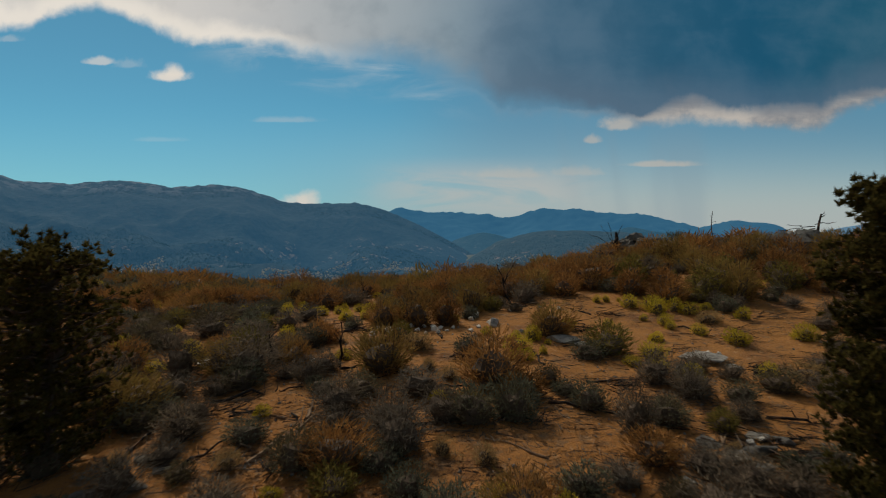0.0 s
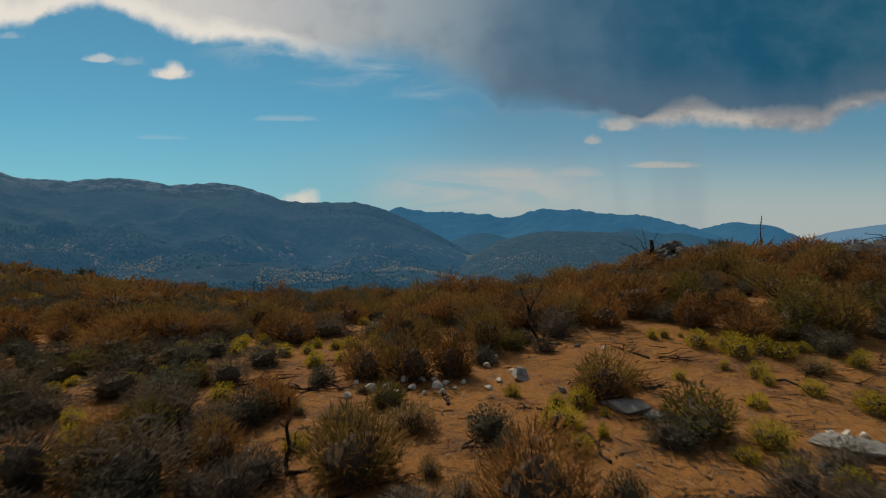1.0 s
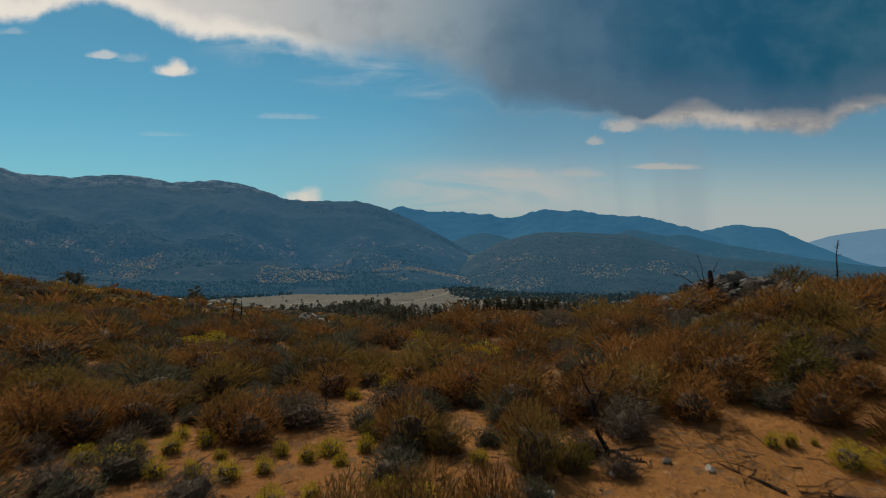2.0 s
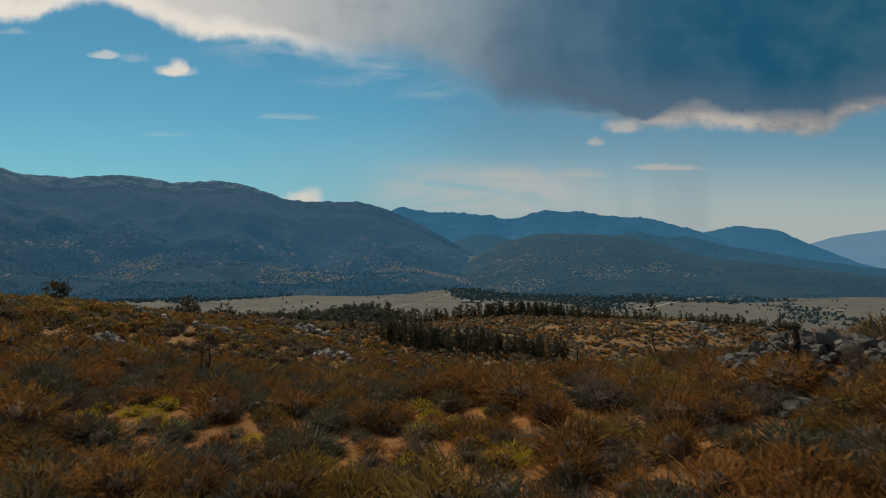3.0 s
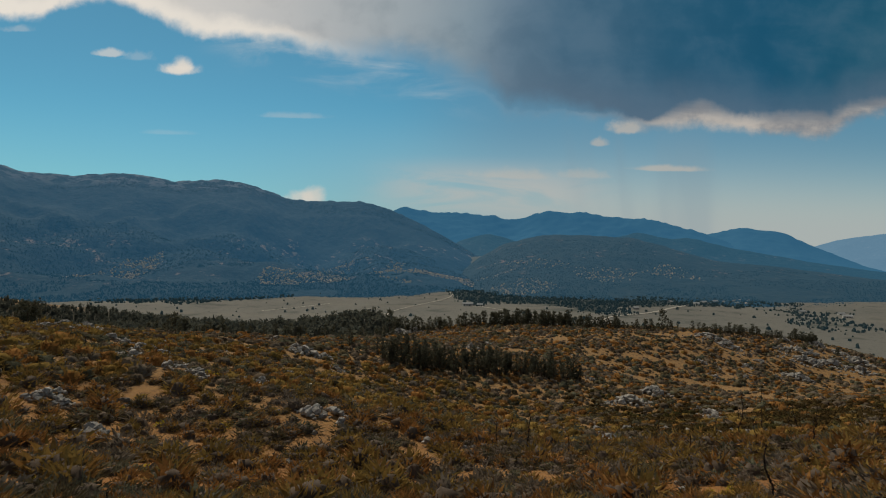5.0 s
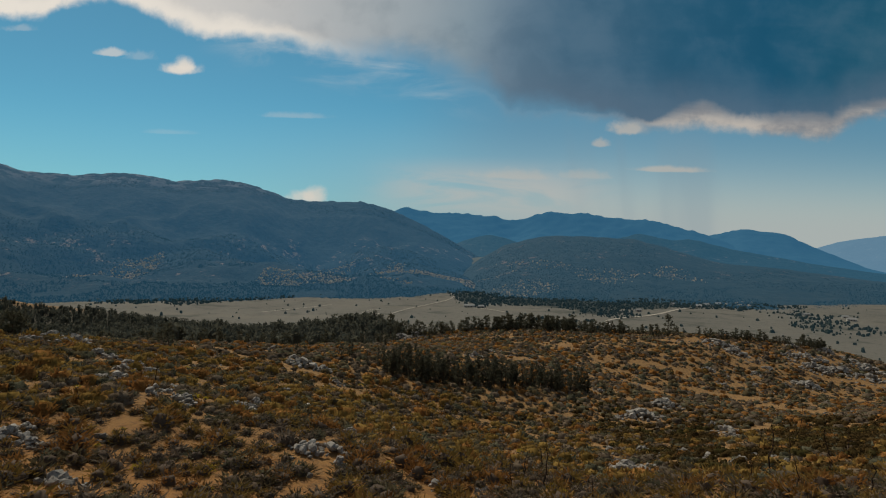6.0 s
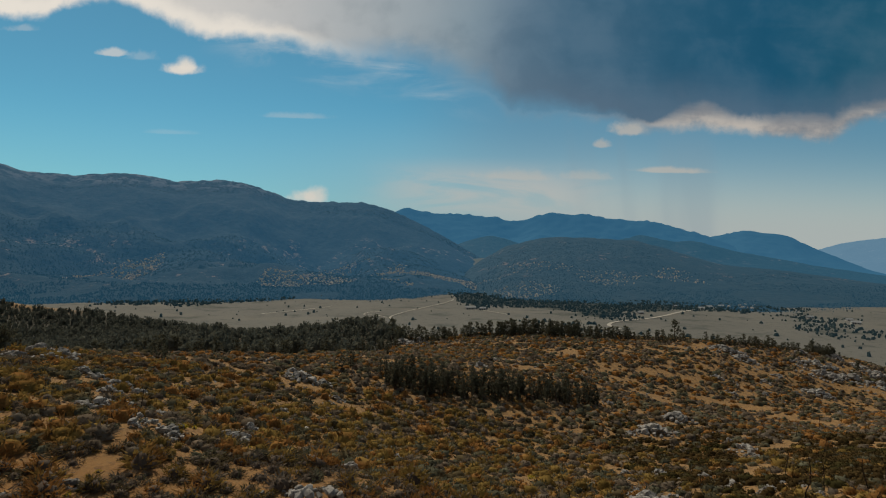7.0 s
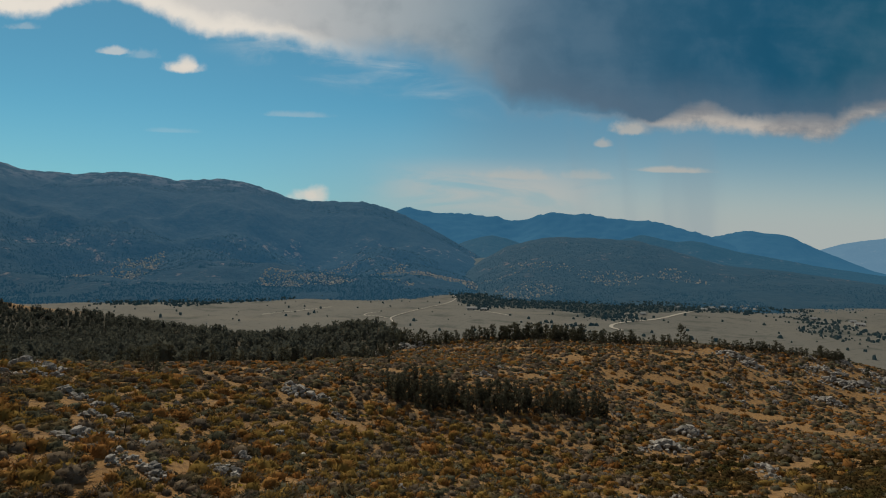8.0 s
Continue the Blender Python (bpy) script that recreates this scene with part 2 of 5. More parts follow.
def plant(dark, light, scale=0.55, other=None):
    def build(g, pos, own):
        isle = g.node("ShaderNodeNewGeometry").outputs["Random Per Island"]
        tone = g.add(g.mul(0.38, g.smooth(g.noise(pos, scale, 3), 0.3, 0.7)), g.add(g.mul(0.37, isle), g.mul(0.25, g.smooth(g.noise(pos, scale * 14, 3), 0.35, 0.65))))
        col = g.mix(tone, dark, light)
        if other:
            own_turn = g.node("ShaderNodeObjectInfo").outputs["Random"]
            kind = g.add(g.noise(pos, scale * 0.6, 2), g.mul(0.3, g.sub(own_turn, 0.5)))
            col = g.mix(g.smooth(kind, 0.50, 0.66), col, g.mix(tone, g.mix(0.6, other, (0, 0, 0)), other))
        return col
    return build


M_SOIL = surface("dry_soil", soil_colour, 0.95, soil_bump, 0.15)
M_ROCK = surface("granite", rock_colour, 0.85, lambda g, pos, own: (g.noise(pos, 9.0, 6, 0.7), 0.7, 0.05))
M_DARKROCK = surface("dark_granite", dark_rock_colour, 0.85, lambda g, pos, own: (g.noise(pos, 9.0, 6, 0.7), 0.8, 0.05))
M_WHITE = surface("pale_quartz", lambda g, pos, own: g.mix(g.noise(pos, 7.0, 5), (0.55, 0.51, 0.45), (0.82, 0.78, 0.72)), 0.8, lambda g, pos, own: (g.noise(pos, 12.0, 5), 0.6, 0.03))
M_RUST = leafy("bitterbrush_twigs", plant((0.052, 0.027, 0.013), (0.53, 0.265, 0.088), 0.35, (0.38, 0.255, 0.080)), 0.25)
M_OLIVE = leafy("olive_brush", plant((0.018, 0.014, 0.008), (0.125, 0.083, 0.034), 0.25, (0.090, 0.080, 0.032)), 0.2)
M_SAGE = leafy("sage_leaves", plant((0.028, 0.030, 0.022), (0.225, 0.220, 0.150), 0.5, (0.19, 0.150, 0.085)), 0.25)
M_GOLD = leafy("rabbitbrush_flowers", plant((0.20, 0.165, 0.022), (0.74, 0.57, 0.060), 0.8), 0.4)
M_GREEN = leafy("green_leaves", plant((0.075, 0.064, 0.018), (0.27, 0.21, 0.055), 0.8))
M_GREY = leafy("dead_twigs", plant((0.036, 0.029, 0.023), (0.30, 0.235, 0.170), 0.7, (0.24, 0.205, 0.165)), 0.25)
M_STRAW = leafy("straw_blades", plant((0.22, 0.14, 0.06), (0.46, 0.32, 0.15), 0.9))
M_STEM = surface("shrub_stems", plant((0.05, 0.035, 0.025), (0.13, 0.095, 0.07), 0.9), 0.9)
M_NEEDLE = leafy("pine_needles", plant((0.020, 0.019, 0.008), (0.150, 0.120, 0.036), 0.9), 0.35)
M_GROVE = leafy("grove_needles", plant((0.046, 0.050, 0.038), (0.185, 0.180, 0.128), 0.9))
M_FARPINE = leafy("wood_needles", plant((0.050, 0.056, 0.048), (0.185, 0.190, 0.155), 0.12))
M_BARK = surface("pine_bark", lambda g, pos, own: g.mix(g.noise(pos, 9.0, 5, 0.7), (0.030, 0.022, 0.018), (0.13, 0.09, 0.065)), 0.95, lambda g, pos, own: (g.noise(pos, 18.0, 4), 0.8, 0.03))
M_CHAR = surface("charred_wood", lambda g, pos, own: g.mix(g.smooth(g.noise(pos, 4.0, 4), 0.5, 0.68), (0.018, 0.014, 0.013), (0.17, 0.085, 0.045)), 0.85, lambda g, pos, own: (g.noise(pos, 20.0, 4), 0.8, 0.02))
M_WOOD = surface("weathered_wood", lambda g, pos, own: g.mix(g.noise(pos, 7.0, 5, 0.7), (0.10, 0.06, 0.04), (0.36, 0.24, 0.15)), 0.9, lambda g, pos, own: (g.noise(pos, 25.0, 3), 0.6, 0.02))
M_ROAD = surface("gravel_road", lambda g, pos, own: g.mix(g.noise(pos, 0.08, 4), (0.38, 0.36, 0.32), (0.52, 0.49, 0.44)), 0.95)
M_WALLS = surface("painted_walls", lambda g, pos, own: g.mix(g.noise(pos, 0.4, 3), (0.42, 0.41, 0.39), (0.55, 0.54, 0.52)), 0.8)
M_ROOF = surface("metal_roof", lambda g, pos, own: g.mix(g.noise(pos, 0.3, 3), (0.28, 0.29, 0.30), (0.42, 0.43, 0.44)), 0.6)


def woods(deep, shine, rock, low, high, crag=None, crag_from=0):
    """Woods on a mountain: mottled crowns, and pale outcrops between two heights."""
    def build(g, pos, own):
        x, y, z = g.split(pos)
        col = g.mix(g.smooth(g.noise(pos, 0.045, 6, 0.7), 0.35, 0.68), deep, shine)
        col = g.mix(g.smooth(g.noise(pos, 0.0045, 5, 0.6), 0.45, 0.65), col, g.mix(0.6, col, deep))
        band = g.mul(g.smooth(z, low, low + 25), g.smooth(z, high, high - 60))
        stone = g.mul(g.smooth(g.noise(pos, 0.035, 5, 0.75), 0.55, 0.66), g.smooth(g.noise(pos, 0.006, 4, 0.6), 0.47, 0.58))
        col = g.mix(g.mul(band, stone), col, rock)
        if crag:
            bald = g.mul(g.smooth(z, crag_from, crag_from + 50), g.smooth(g.noise(pos, 0.02, 5, 0.7), 0.46, 0.60))
            col = g.mix(g.mul(0.8, bald), col, crag)
        return col
    return build


def woods_bump(g, pos, own):
    return g.noise(pos, 0.05, 5, 0.7), 0.8, 9.0


# the far backdrop: mountains beyond the valley, with haze put in as blue emission
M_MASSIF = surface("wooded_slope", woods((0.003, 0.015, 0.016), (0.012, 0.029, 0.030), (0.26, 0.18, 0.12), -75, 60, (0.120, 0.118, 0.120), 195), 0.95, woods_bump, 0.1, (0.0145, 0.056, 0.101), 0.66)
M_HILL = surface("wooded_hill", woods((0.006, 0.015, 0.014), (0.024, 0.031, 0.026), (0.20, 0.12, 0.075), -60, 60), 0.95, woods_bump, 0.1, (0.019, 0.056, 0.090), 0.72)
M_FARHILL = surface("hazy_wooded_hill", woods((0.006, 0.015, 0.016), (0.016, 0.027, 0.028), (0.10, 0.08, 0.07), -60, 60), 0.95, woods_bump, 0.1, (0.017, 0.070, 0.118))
# distance haze is painted into these bluer base colours as well as their emission
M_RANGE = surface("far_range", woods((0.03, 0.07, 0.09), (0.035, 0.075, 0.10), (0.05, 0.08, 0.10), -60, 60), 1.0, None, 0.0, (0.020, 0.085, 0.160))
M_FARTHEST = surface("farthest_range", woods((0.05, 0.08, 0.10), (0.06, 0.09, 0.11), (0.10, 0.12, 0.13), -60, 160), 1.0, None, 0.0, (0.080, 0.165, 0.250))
# trees and rocks out there carry the haze as emission too
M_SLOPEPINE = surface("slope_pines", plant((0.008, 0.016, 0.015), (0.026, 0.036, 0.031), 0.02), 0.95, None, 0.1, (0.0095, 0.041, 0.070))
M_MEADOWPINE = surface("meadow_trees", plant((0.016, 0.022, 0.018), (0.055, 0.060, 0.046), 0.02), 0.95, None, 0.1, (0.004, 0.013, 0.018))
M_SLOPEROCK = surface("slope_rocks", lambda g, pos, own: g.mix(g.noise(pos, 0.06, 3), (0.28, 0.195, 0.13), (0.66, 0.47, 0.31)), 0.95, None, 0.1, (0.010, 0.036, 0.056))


# ---- the lie of the land ----
def step(a, b, v):
    t = np.clip((v - a) / (b - a), 0, 1)
    return t * t * (3 - 2 * t)


def lattice(x, y, seed):
    """Smooth noise of one metre's grain, 0 to 1, for arrays."""
    xi, yi = np.floor(x).astype(np.int64), np.floor(y).astype(np.int64)
    fx, fy = x - xi, y - yi
    fx, fy = fx * fx * (3 - 2 * fx), fy * fy * (3 - 2 * fy)

    def corner(i, j):
        n = (i * 374761393 + j * 668265263 + seed * 1274126177) & 0x7FFFFFFF
        n = ((n ^ (n >> 13)) * 1274126177) & 0x7FFFFFFF
        return ((n ^ (n >> 16)) & 0xFFFF) / 65535.0

    a, b = corner(xi, yi), corner(xi + 1, yi)
    c, d = corner(xi, yi + 1), corner(xi + 1, yi + 1)
    return (a * (1 - fx) + b * fx) * (1 - fy) + (c * (1 - fx) + d * fx) * fy


def rough(x, y, size, seed, octaves=4):
    total, gain = 0.0, 1.0
    for k in range(octaves):
        total = total + gain * (lattice(x / size * 2**k, y / size * 2**k, seed + k) - 0.5)
        gain *= 0.5
    return total


# swells and hollows of the land: x, y, spread, height
HILLTOP = ((-14, 14, 12, 1.52), (0, 12, 10, 1.47), (12, 14, 12, 1.42), (-10, 32, 14, 0.22), (2, 30, 9, 0.68), (22, 36, 12, 4.18), (-30, 40, 24, 2.92), (0, 50, 16, 0.33),
          (30, 60, 24, 1.85), (0, -20, 40, -5.74), (12.3, 39.6, 2.2, 0.97), (-7, 26, 6, 0.07), (7, 18, 5, -0.34))
SLOPE = ((-18, 80, 22, -1.64), (-38, 98, 22, -0.32), (18, 92, 24, -4.34), (-80, 140, 40, 10.09), (-28, 140, 30, -4.52), (8, 135, 26, -2.22), (50, 155, 34, -7.36),
          (30, 195, 34, 1.41), (-85, 112, 32, -0.26), (15, 148, 20, -2.23), (-66, 125, 20, -1), (26, 115, 16, -1.6), (-14, 88, 10, 2.94), (38, 180, 18, -0.49), (-40, 100, 10, 1.04),
          (-50, 148, 16, -1.17), (-95, 170, 26, -1.16), (100, 200, 26, -3.47), (-22, 76, 10, -1.4), (-5, 70, 12, -1.66), (20, 84, 10, 0.68), (-33, 95, 7, 1.14), (-54, 79, 9, 1.83),
          (-66, 92, 13, 1.72))
LOWER_HILL = ((-50, 215, 50, 10.6), (25, 270, 45, 3.81), (110, 240, 60, 0.88), (170, 310, 60, -23.19), (110, 335, 45, 11.44), (-10, 350, 60, -1.22), (-250, 420, 130, -16.81),
          (255, 350, 42, -8.57), (85, 345, 22, -3.67), (145, 345, 30, 3.44), (185, 345, 32, 7.89), (220, 345, 28, 2.49), (275, 360, 30, -13.16), (85, 235, 32, -6.79),
          (65, 268, 26, -0.66), (5, 310, 32, -1.96), (150, 300, 26, 1.22), (-90, 210, 40, -2.94))
WOOD_SHELF = ((-140, 330, 60, 3.42), (-66, 485, 36, 2.64), (-320, 520, 90, -15.45), (-40, 260, 32, -0.8), (-30, 330, 30, -1.73), (14, 225, 26, 0.22), (50, 292, 26, 0.3),
          (-390, 640, 90, -14.32), (-120, 450, 40, -6), (175, 322, 18, 1.93), (122, 306, 16, 0.82), (-15, 346, 20, -0.03), (15, 346, 20, 1.96), (48, 346, 20, 0.73),
          (250, 346, 24, 1.04))
SWELLS = HILLTOP + SLOPE + LOWER_HILL + WOOD_SHELF


def shelf(x):
    """How much further the wooded shelf in the west reaches out over the valley."""
    return 85 * step(20, 60, -x) + 0.85 * np.clip(-x - 140, 0, 220)


def land(x, y):
    """The ground's height."""
    x, y = np.asarray(x, float), np.asarray(y, float)
    z = -30 * step(38, 260, y) - 52 * step(350, 490, y - shelf(x))
    for sx, sy, spread, high in SWELLS:
        z = z + high * np.exp(-((x - sx) ** 2 + (y - sy) ** 2) / (2 * spread**2))
    away = np.hypot(x, y)
    z = z + rough(x, y, 7.0, 3) * 0.28 * step(3, 30, away) + rough(x, y, 40.0, 9) * 2.0 * step(60, 160, away) * (1 - step(420, 640, away))
    z = z + 60 * step(1700, 2380, away) * step(14, 5, np.abs(np.degrees(np.arctan2(x, y)) - 1))
    return z + rough(x, y, 260.0, 21) * 5 * step(600, 1200, away)


def height(x, y):
    return float(land(np.array([x]), np.array([y]))[0])


def sheet(name, xs, ys, zs, mat, wrap=False):
    """A mesh over a grid of points."""
    rows, cols = xs.shape
    verts = np.stack([xs, ys, zs], -1).reshape(-1, 3)
    i, j = np.meshgrid(np.arange(rows - 1), np.arange(cols if wrap else cols - 1), indexing="ij")
    k = (j + 1) % cols
    faces = np.stack([i * cols + j, i * cols + k, (i + 1) * cols + k, (i + 1) * cols + j], -1).reshape(-1, 4)
    return solid(name, verts, faces, mat, True)


def solid(name, verts, faces, mat, smooth=False):
    """A mesh data block from arrays of points and of faces with equally many corners."""
    mesh = bpy.data.meshes.new(name)
    count, sides = len(faces), faces.shape[1]
    mesh.vertices.add(len(verts))
    mesh.vertices.foreach_set("co", np.asarray(verts, np.float32).ravel())
    mesh.loops.add(count * sides)
    mesh.loops.foreach_set("vertex_index", np.asarray(faces, np.int32).ravel())
    mesh.polygons.add(count)
    mesh.polygons.foreach_set("loop_start", np.arange(0, count * sides, sides, dtype=np.int32))
    mesh.polygons.foreach_set("use_smooth", np.full(count, smooth))
    mesh.update(calc_edges=True)
    mesh.materials.append(mat)
    return mesh


def build_ground():
    rings = np.concatenate([[0.0], 0.7 * 1.036 ** np.arange(251)])
    front = np.radians(np.arange(-56, 56, 0.55))
    rest = np.radians(np.arange(56, 304, 2.0))
    turn = np.concatenate([front, rest])
    r, a = np.meshgrid(rings, turn, indexing="ij")
    x, y = r * np.sin(a), 12 + r * np.cos(a)
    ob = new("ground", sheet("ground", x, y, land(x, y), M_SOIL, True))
    tagged(ob, "dry orange soil of a hilltop falling to a grey meadow", "ground", kind="structure")


build_ground()


SLOPES = {}


def mountain(name, label, mat, far, foot, crest, base, seed, relief, smooth_crest=0.0, behind=500, finish=0.3, jag=1.0):
    """A range seen from the hill: crest heights by bearing, a slope to its foot with spurs and gullies."""
    bearing = np.array([b for b, _ in crest])
    high = np.array([h for _, h in crest])
    n = int((bearing[-1] - bearing[0]) / finish)
    b = np.linspace(bearing[0], bearing[-1], n)
    t = np.concatenate([np.linspace(0, 1, 70), 1 + np.linspace(0.03, 1, 6)])
    tt, bb = np.meshgrid(t, b, indexing="ij")
    top = np.interp(b, bearing, high)
    kernel = np.exp(-0.5 * (np.arange(-12, 13) / 1.3) ** 2)
    top = np.convolve(np.pad(top, 12, mode="edge"), kernel / kernel.sum(), "valid")
    dist = np.where(tt <= 1, foot + (far - foot) * tt, far + behind * (tt - 1))
    x, y = -4.6 + dist * np.sin(np.radians(bb)), 44.3 + dist * np.cos(np.radians(bb))
    rise = np.where(tt <= 1, 0.25 * tt + 0.75 * tt**1.7, 1 - np.clip(tt - 1, 0, 1) ** 1.3)
    z = base + (top[None, :] - base) * rise
    spurs = rough(x, y, 420.0, seed, 3) * 1.3 + np.abs(rough(x, y, 260.0, seed + 40, 3)) * -0.9
    body = np.clip(top[None, :] - base, 0, 400) / 250
    z = z + spurs * relief * np.sin(np.pi * np.clip(tt, 0, 1)) ** 1.6 * body
    z = z + jag * (rough(x, y, 24.0, seed + 7, 3) * 6 + rough(x, y, 90.0, seed + 17, 2) * 5) * np.clip(body, 0, 1) * (1 - smooth_crest) * step(0.0, 0.2, tt)
    ob = new(name, sheet(name, x, y, z, mat))
    SLOPES[name] = (x, y, z, tt)
    return tagged(ob, label, "mountain", kind="structure")


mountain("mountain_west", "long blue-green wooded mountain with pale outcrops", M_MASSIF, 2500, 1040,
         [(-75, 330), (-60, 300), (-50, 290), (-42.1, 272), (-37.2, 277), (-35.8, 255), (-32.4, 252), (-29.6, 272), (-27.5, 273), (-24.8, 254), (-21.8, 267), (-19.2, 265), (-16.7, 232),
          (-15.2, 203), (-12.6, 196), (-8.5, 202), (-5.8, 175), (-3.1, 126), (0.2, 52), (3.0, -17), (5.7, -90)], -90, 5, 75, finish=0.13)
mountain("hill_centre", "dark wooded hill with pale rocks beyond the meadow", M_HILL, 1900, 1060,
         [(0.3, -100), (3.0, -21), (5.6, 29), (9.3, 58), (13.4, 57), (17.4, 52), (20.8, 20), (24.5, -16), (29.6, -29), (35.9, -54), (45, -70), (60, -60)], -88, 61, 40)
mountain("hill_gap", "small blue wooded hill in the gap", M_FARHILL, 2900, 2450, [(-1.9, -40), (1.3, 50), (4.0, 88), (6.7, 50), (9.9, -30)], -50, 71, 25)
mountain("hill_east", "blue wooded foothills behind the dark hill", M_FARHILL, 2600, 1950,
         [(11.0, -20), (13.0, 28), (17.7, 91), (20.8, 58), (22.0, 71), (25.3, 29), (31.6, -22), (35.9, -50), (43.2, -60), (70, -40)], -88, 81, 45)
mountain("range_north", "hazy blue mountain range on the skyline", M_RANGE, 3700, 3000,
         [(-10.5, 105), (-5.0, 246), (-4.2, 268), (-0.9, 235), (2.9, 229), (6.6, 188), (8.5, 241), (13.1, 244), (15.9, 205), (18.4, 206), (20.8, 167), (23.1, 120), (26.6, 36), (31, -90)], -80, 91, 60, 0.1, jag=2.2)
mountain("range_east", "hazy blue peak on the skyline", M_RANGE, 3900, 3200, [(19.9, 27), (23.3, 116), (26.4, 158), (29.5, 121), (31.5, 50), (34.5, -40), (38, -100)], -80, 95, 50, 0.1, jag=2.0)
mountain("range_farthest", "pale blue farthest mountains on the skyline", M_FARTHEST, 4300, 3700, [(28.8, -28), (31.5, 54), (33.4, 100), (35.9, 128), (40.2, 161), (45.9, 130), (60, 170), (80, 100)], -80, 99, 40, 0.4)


# ---- building blocks ----
def spin(rng, n):
    """n random unit vectors."""
    v = rng.normal(size=(n, 3))
    return v / np.linalg.norm(v, axis=1, keepdims=True)


def slivers(base, tip, width, rng):
    """Thin triangles from base points to tips."""
    side = np.cross(tip - base, spin(rng, len(base)))
    side = side / np.maximum(np.linalg.norm(side, axis=1, keepdims=True), 1e-6) * (np.reshape(width, (-1, 1)) / 2)
    verts = np.stack([base - side, base + side, tip], 1).reshape(-1, 3)
    return verts, np.arange(len(verts)).reshape(-1, 3)


def merge(*pieces):
    verts, faces, n = [], [], 0
    for v, f in pieces:
        verts.append(v)
        faces.append(f + n)
        n += len(v)
    return np.concatenate(verts), np.concatenate(faces)


def tube(points, radii, sides=6):
    """A tapered limb along points, closed at its ends, in triangles."""
    points, radii = np.asarray(points, float), np.asarray(radii, float)
    rings = []
    for i, p in enumerate(points):
        way = points[min(i + 1, len(points) - 1)] - points[max(i - 1, 0)]
        way = way / max(np.linalg.norm(way), 1e-6)
        a = np.cross(way, (0.31, 0.95, 0.11) if abs(way[2]) > 0.6 else (0, 0, 1))
        a = a / np.linalg.norm(a)
        b = np.cross(way, a)
        turn = np.linspace(0, 2 * np.pi, sides, endpoint=False)
        rings.append(p + radii[i] * (np.cos(turn)[:, None] * a + np.sin(turn)[:, None] * b))
    verts = np.concatenate([*rings, [points[0]], [points[-1]]])
    faces = []
    for i in range(len(points) - 1):
        for j in range(sides):
            k = (j + 1) % sides
            a, b, c, d = i * sides + j, i * sides + k, (i + 1) * sides + k, (i + 1) * sides + j
            faces += [(a, b, c), (a, c, d)]
    first, last, top = len(verts) - 2, len(verts) - 1, (len(points) - 1) * sides
    for j in range(sides):
        k = (j + 1) % sides
        faces += [(first, k, j), (last, top + j, top + k)]
    return verts, np.array(faces)


def crooked(start, end, bend, n, rng):
    """Points of a crooked line."""
    t = np.linspace(0, 1, n)[:, None]
    line = np.asarray(start, float) * (1 - t) + np.asarray(end, float) * t
    line[1:-1] += rng.normal(size=(n - 2, 3)) * bend
    return line


def part(name, mesh, parent, label=""):
    ob = new(name, mesh)
    ob.parent = parent
    return tagged(ob, label)


def thing(name, label, category, group=""):
    return tagged(new(name), label, category, group)


def strew(template, x, y, sx, sz, rng, sink=0.03, z=None):
    """Many copies of small meshes in one: template is a list of (points, faces)."""
    verts, faces, n = [], [], 0
    pick = rng.integers(0, len(template), len(x))
    z = land(x, y) if z is None else z
    for k, (tv, tf) in enumerate(template):
        i = np.where(pick == k)[0]
        if not len(i):
            continue
        turn = rng.uniform(0, 2 * np.pi, len(i))
        c, s = np.cos(turn)[:, None], np.sin(turn)[:, None]
        px, py = tv[:, 0][None] * sx[i, None], tv[:, 1][None] * sx[i, None]
        v = np.stack([px * c - py * s + x[i, None], px * s + py * c + y[i, None], tv[:, 2][None] * sz[i, None] + z[i, None] - sink], -1)
        f = tf[None] + (np.arange(len(i)) * len(tv))[:, None, None] + n
        verts.append(v.reshape(-1, 3))
        faces.append(f.reshape(-1, tf.shape[1]))
        n += v.shape[0] * v.shape[1]
    return np.concatenate(verts), np.concatenate(faces)


# ---- shrubs: one metre wide and one metre high, scaled where they stand ----
def hummock(rng, sides=5):
    """A low uneven dome, as scrub looks from afar."""
    a = np.arange(sides) * 2 * np.pi / sides + rng.uniform(0, 1)
    ring = np.stack([np.cos(a), np.sin(a)], 1)
    low = np.concatenate([ring * rng.uniform(0.36, 0.56, (sides, 1)), np.zeros((sides, 1))], 1)
    high = np.concatenate([ring * rng.uniform(0.24, 0.44, (sides, 1)), rng.uniform(0.45, 0.85, (sides, 1))], 1)
    top = [[rng.normal(0, 0.08), rng.normal(0, 0.08), rng.uniform(0.8, 1.0)]]
    verts = np.concatenate([low, high, top])
    faces = []
    for i in range(sides):
        k = (i + 1) % sides
        faces += [(i, k, sides + k), (i, sides + k, sides + i), (sides + i, sides + k, 2 * sides)]
    return verts, np.array(faces)


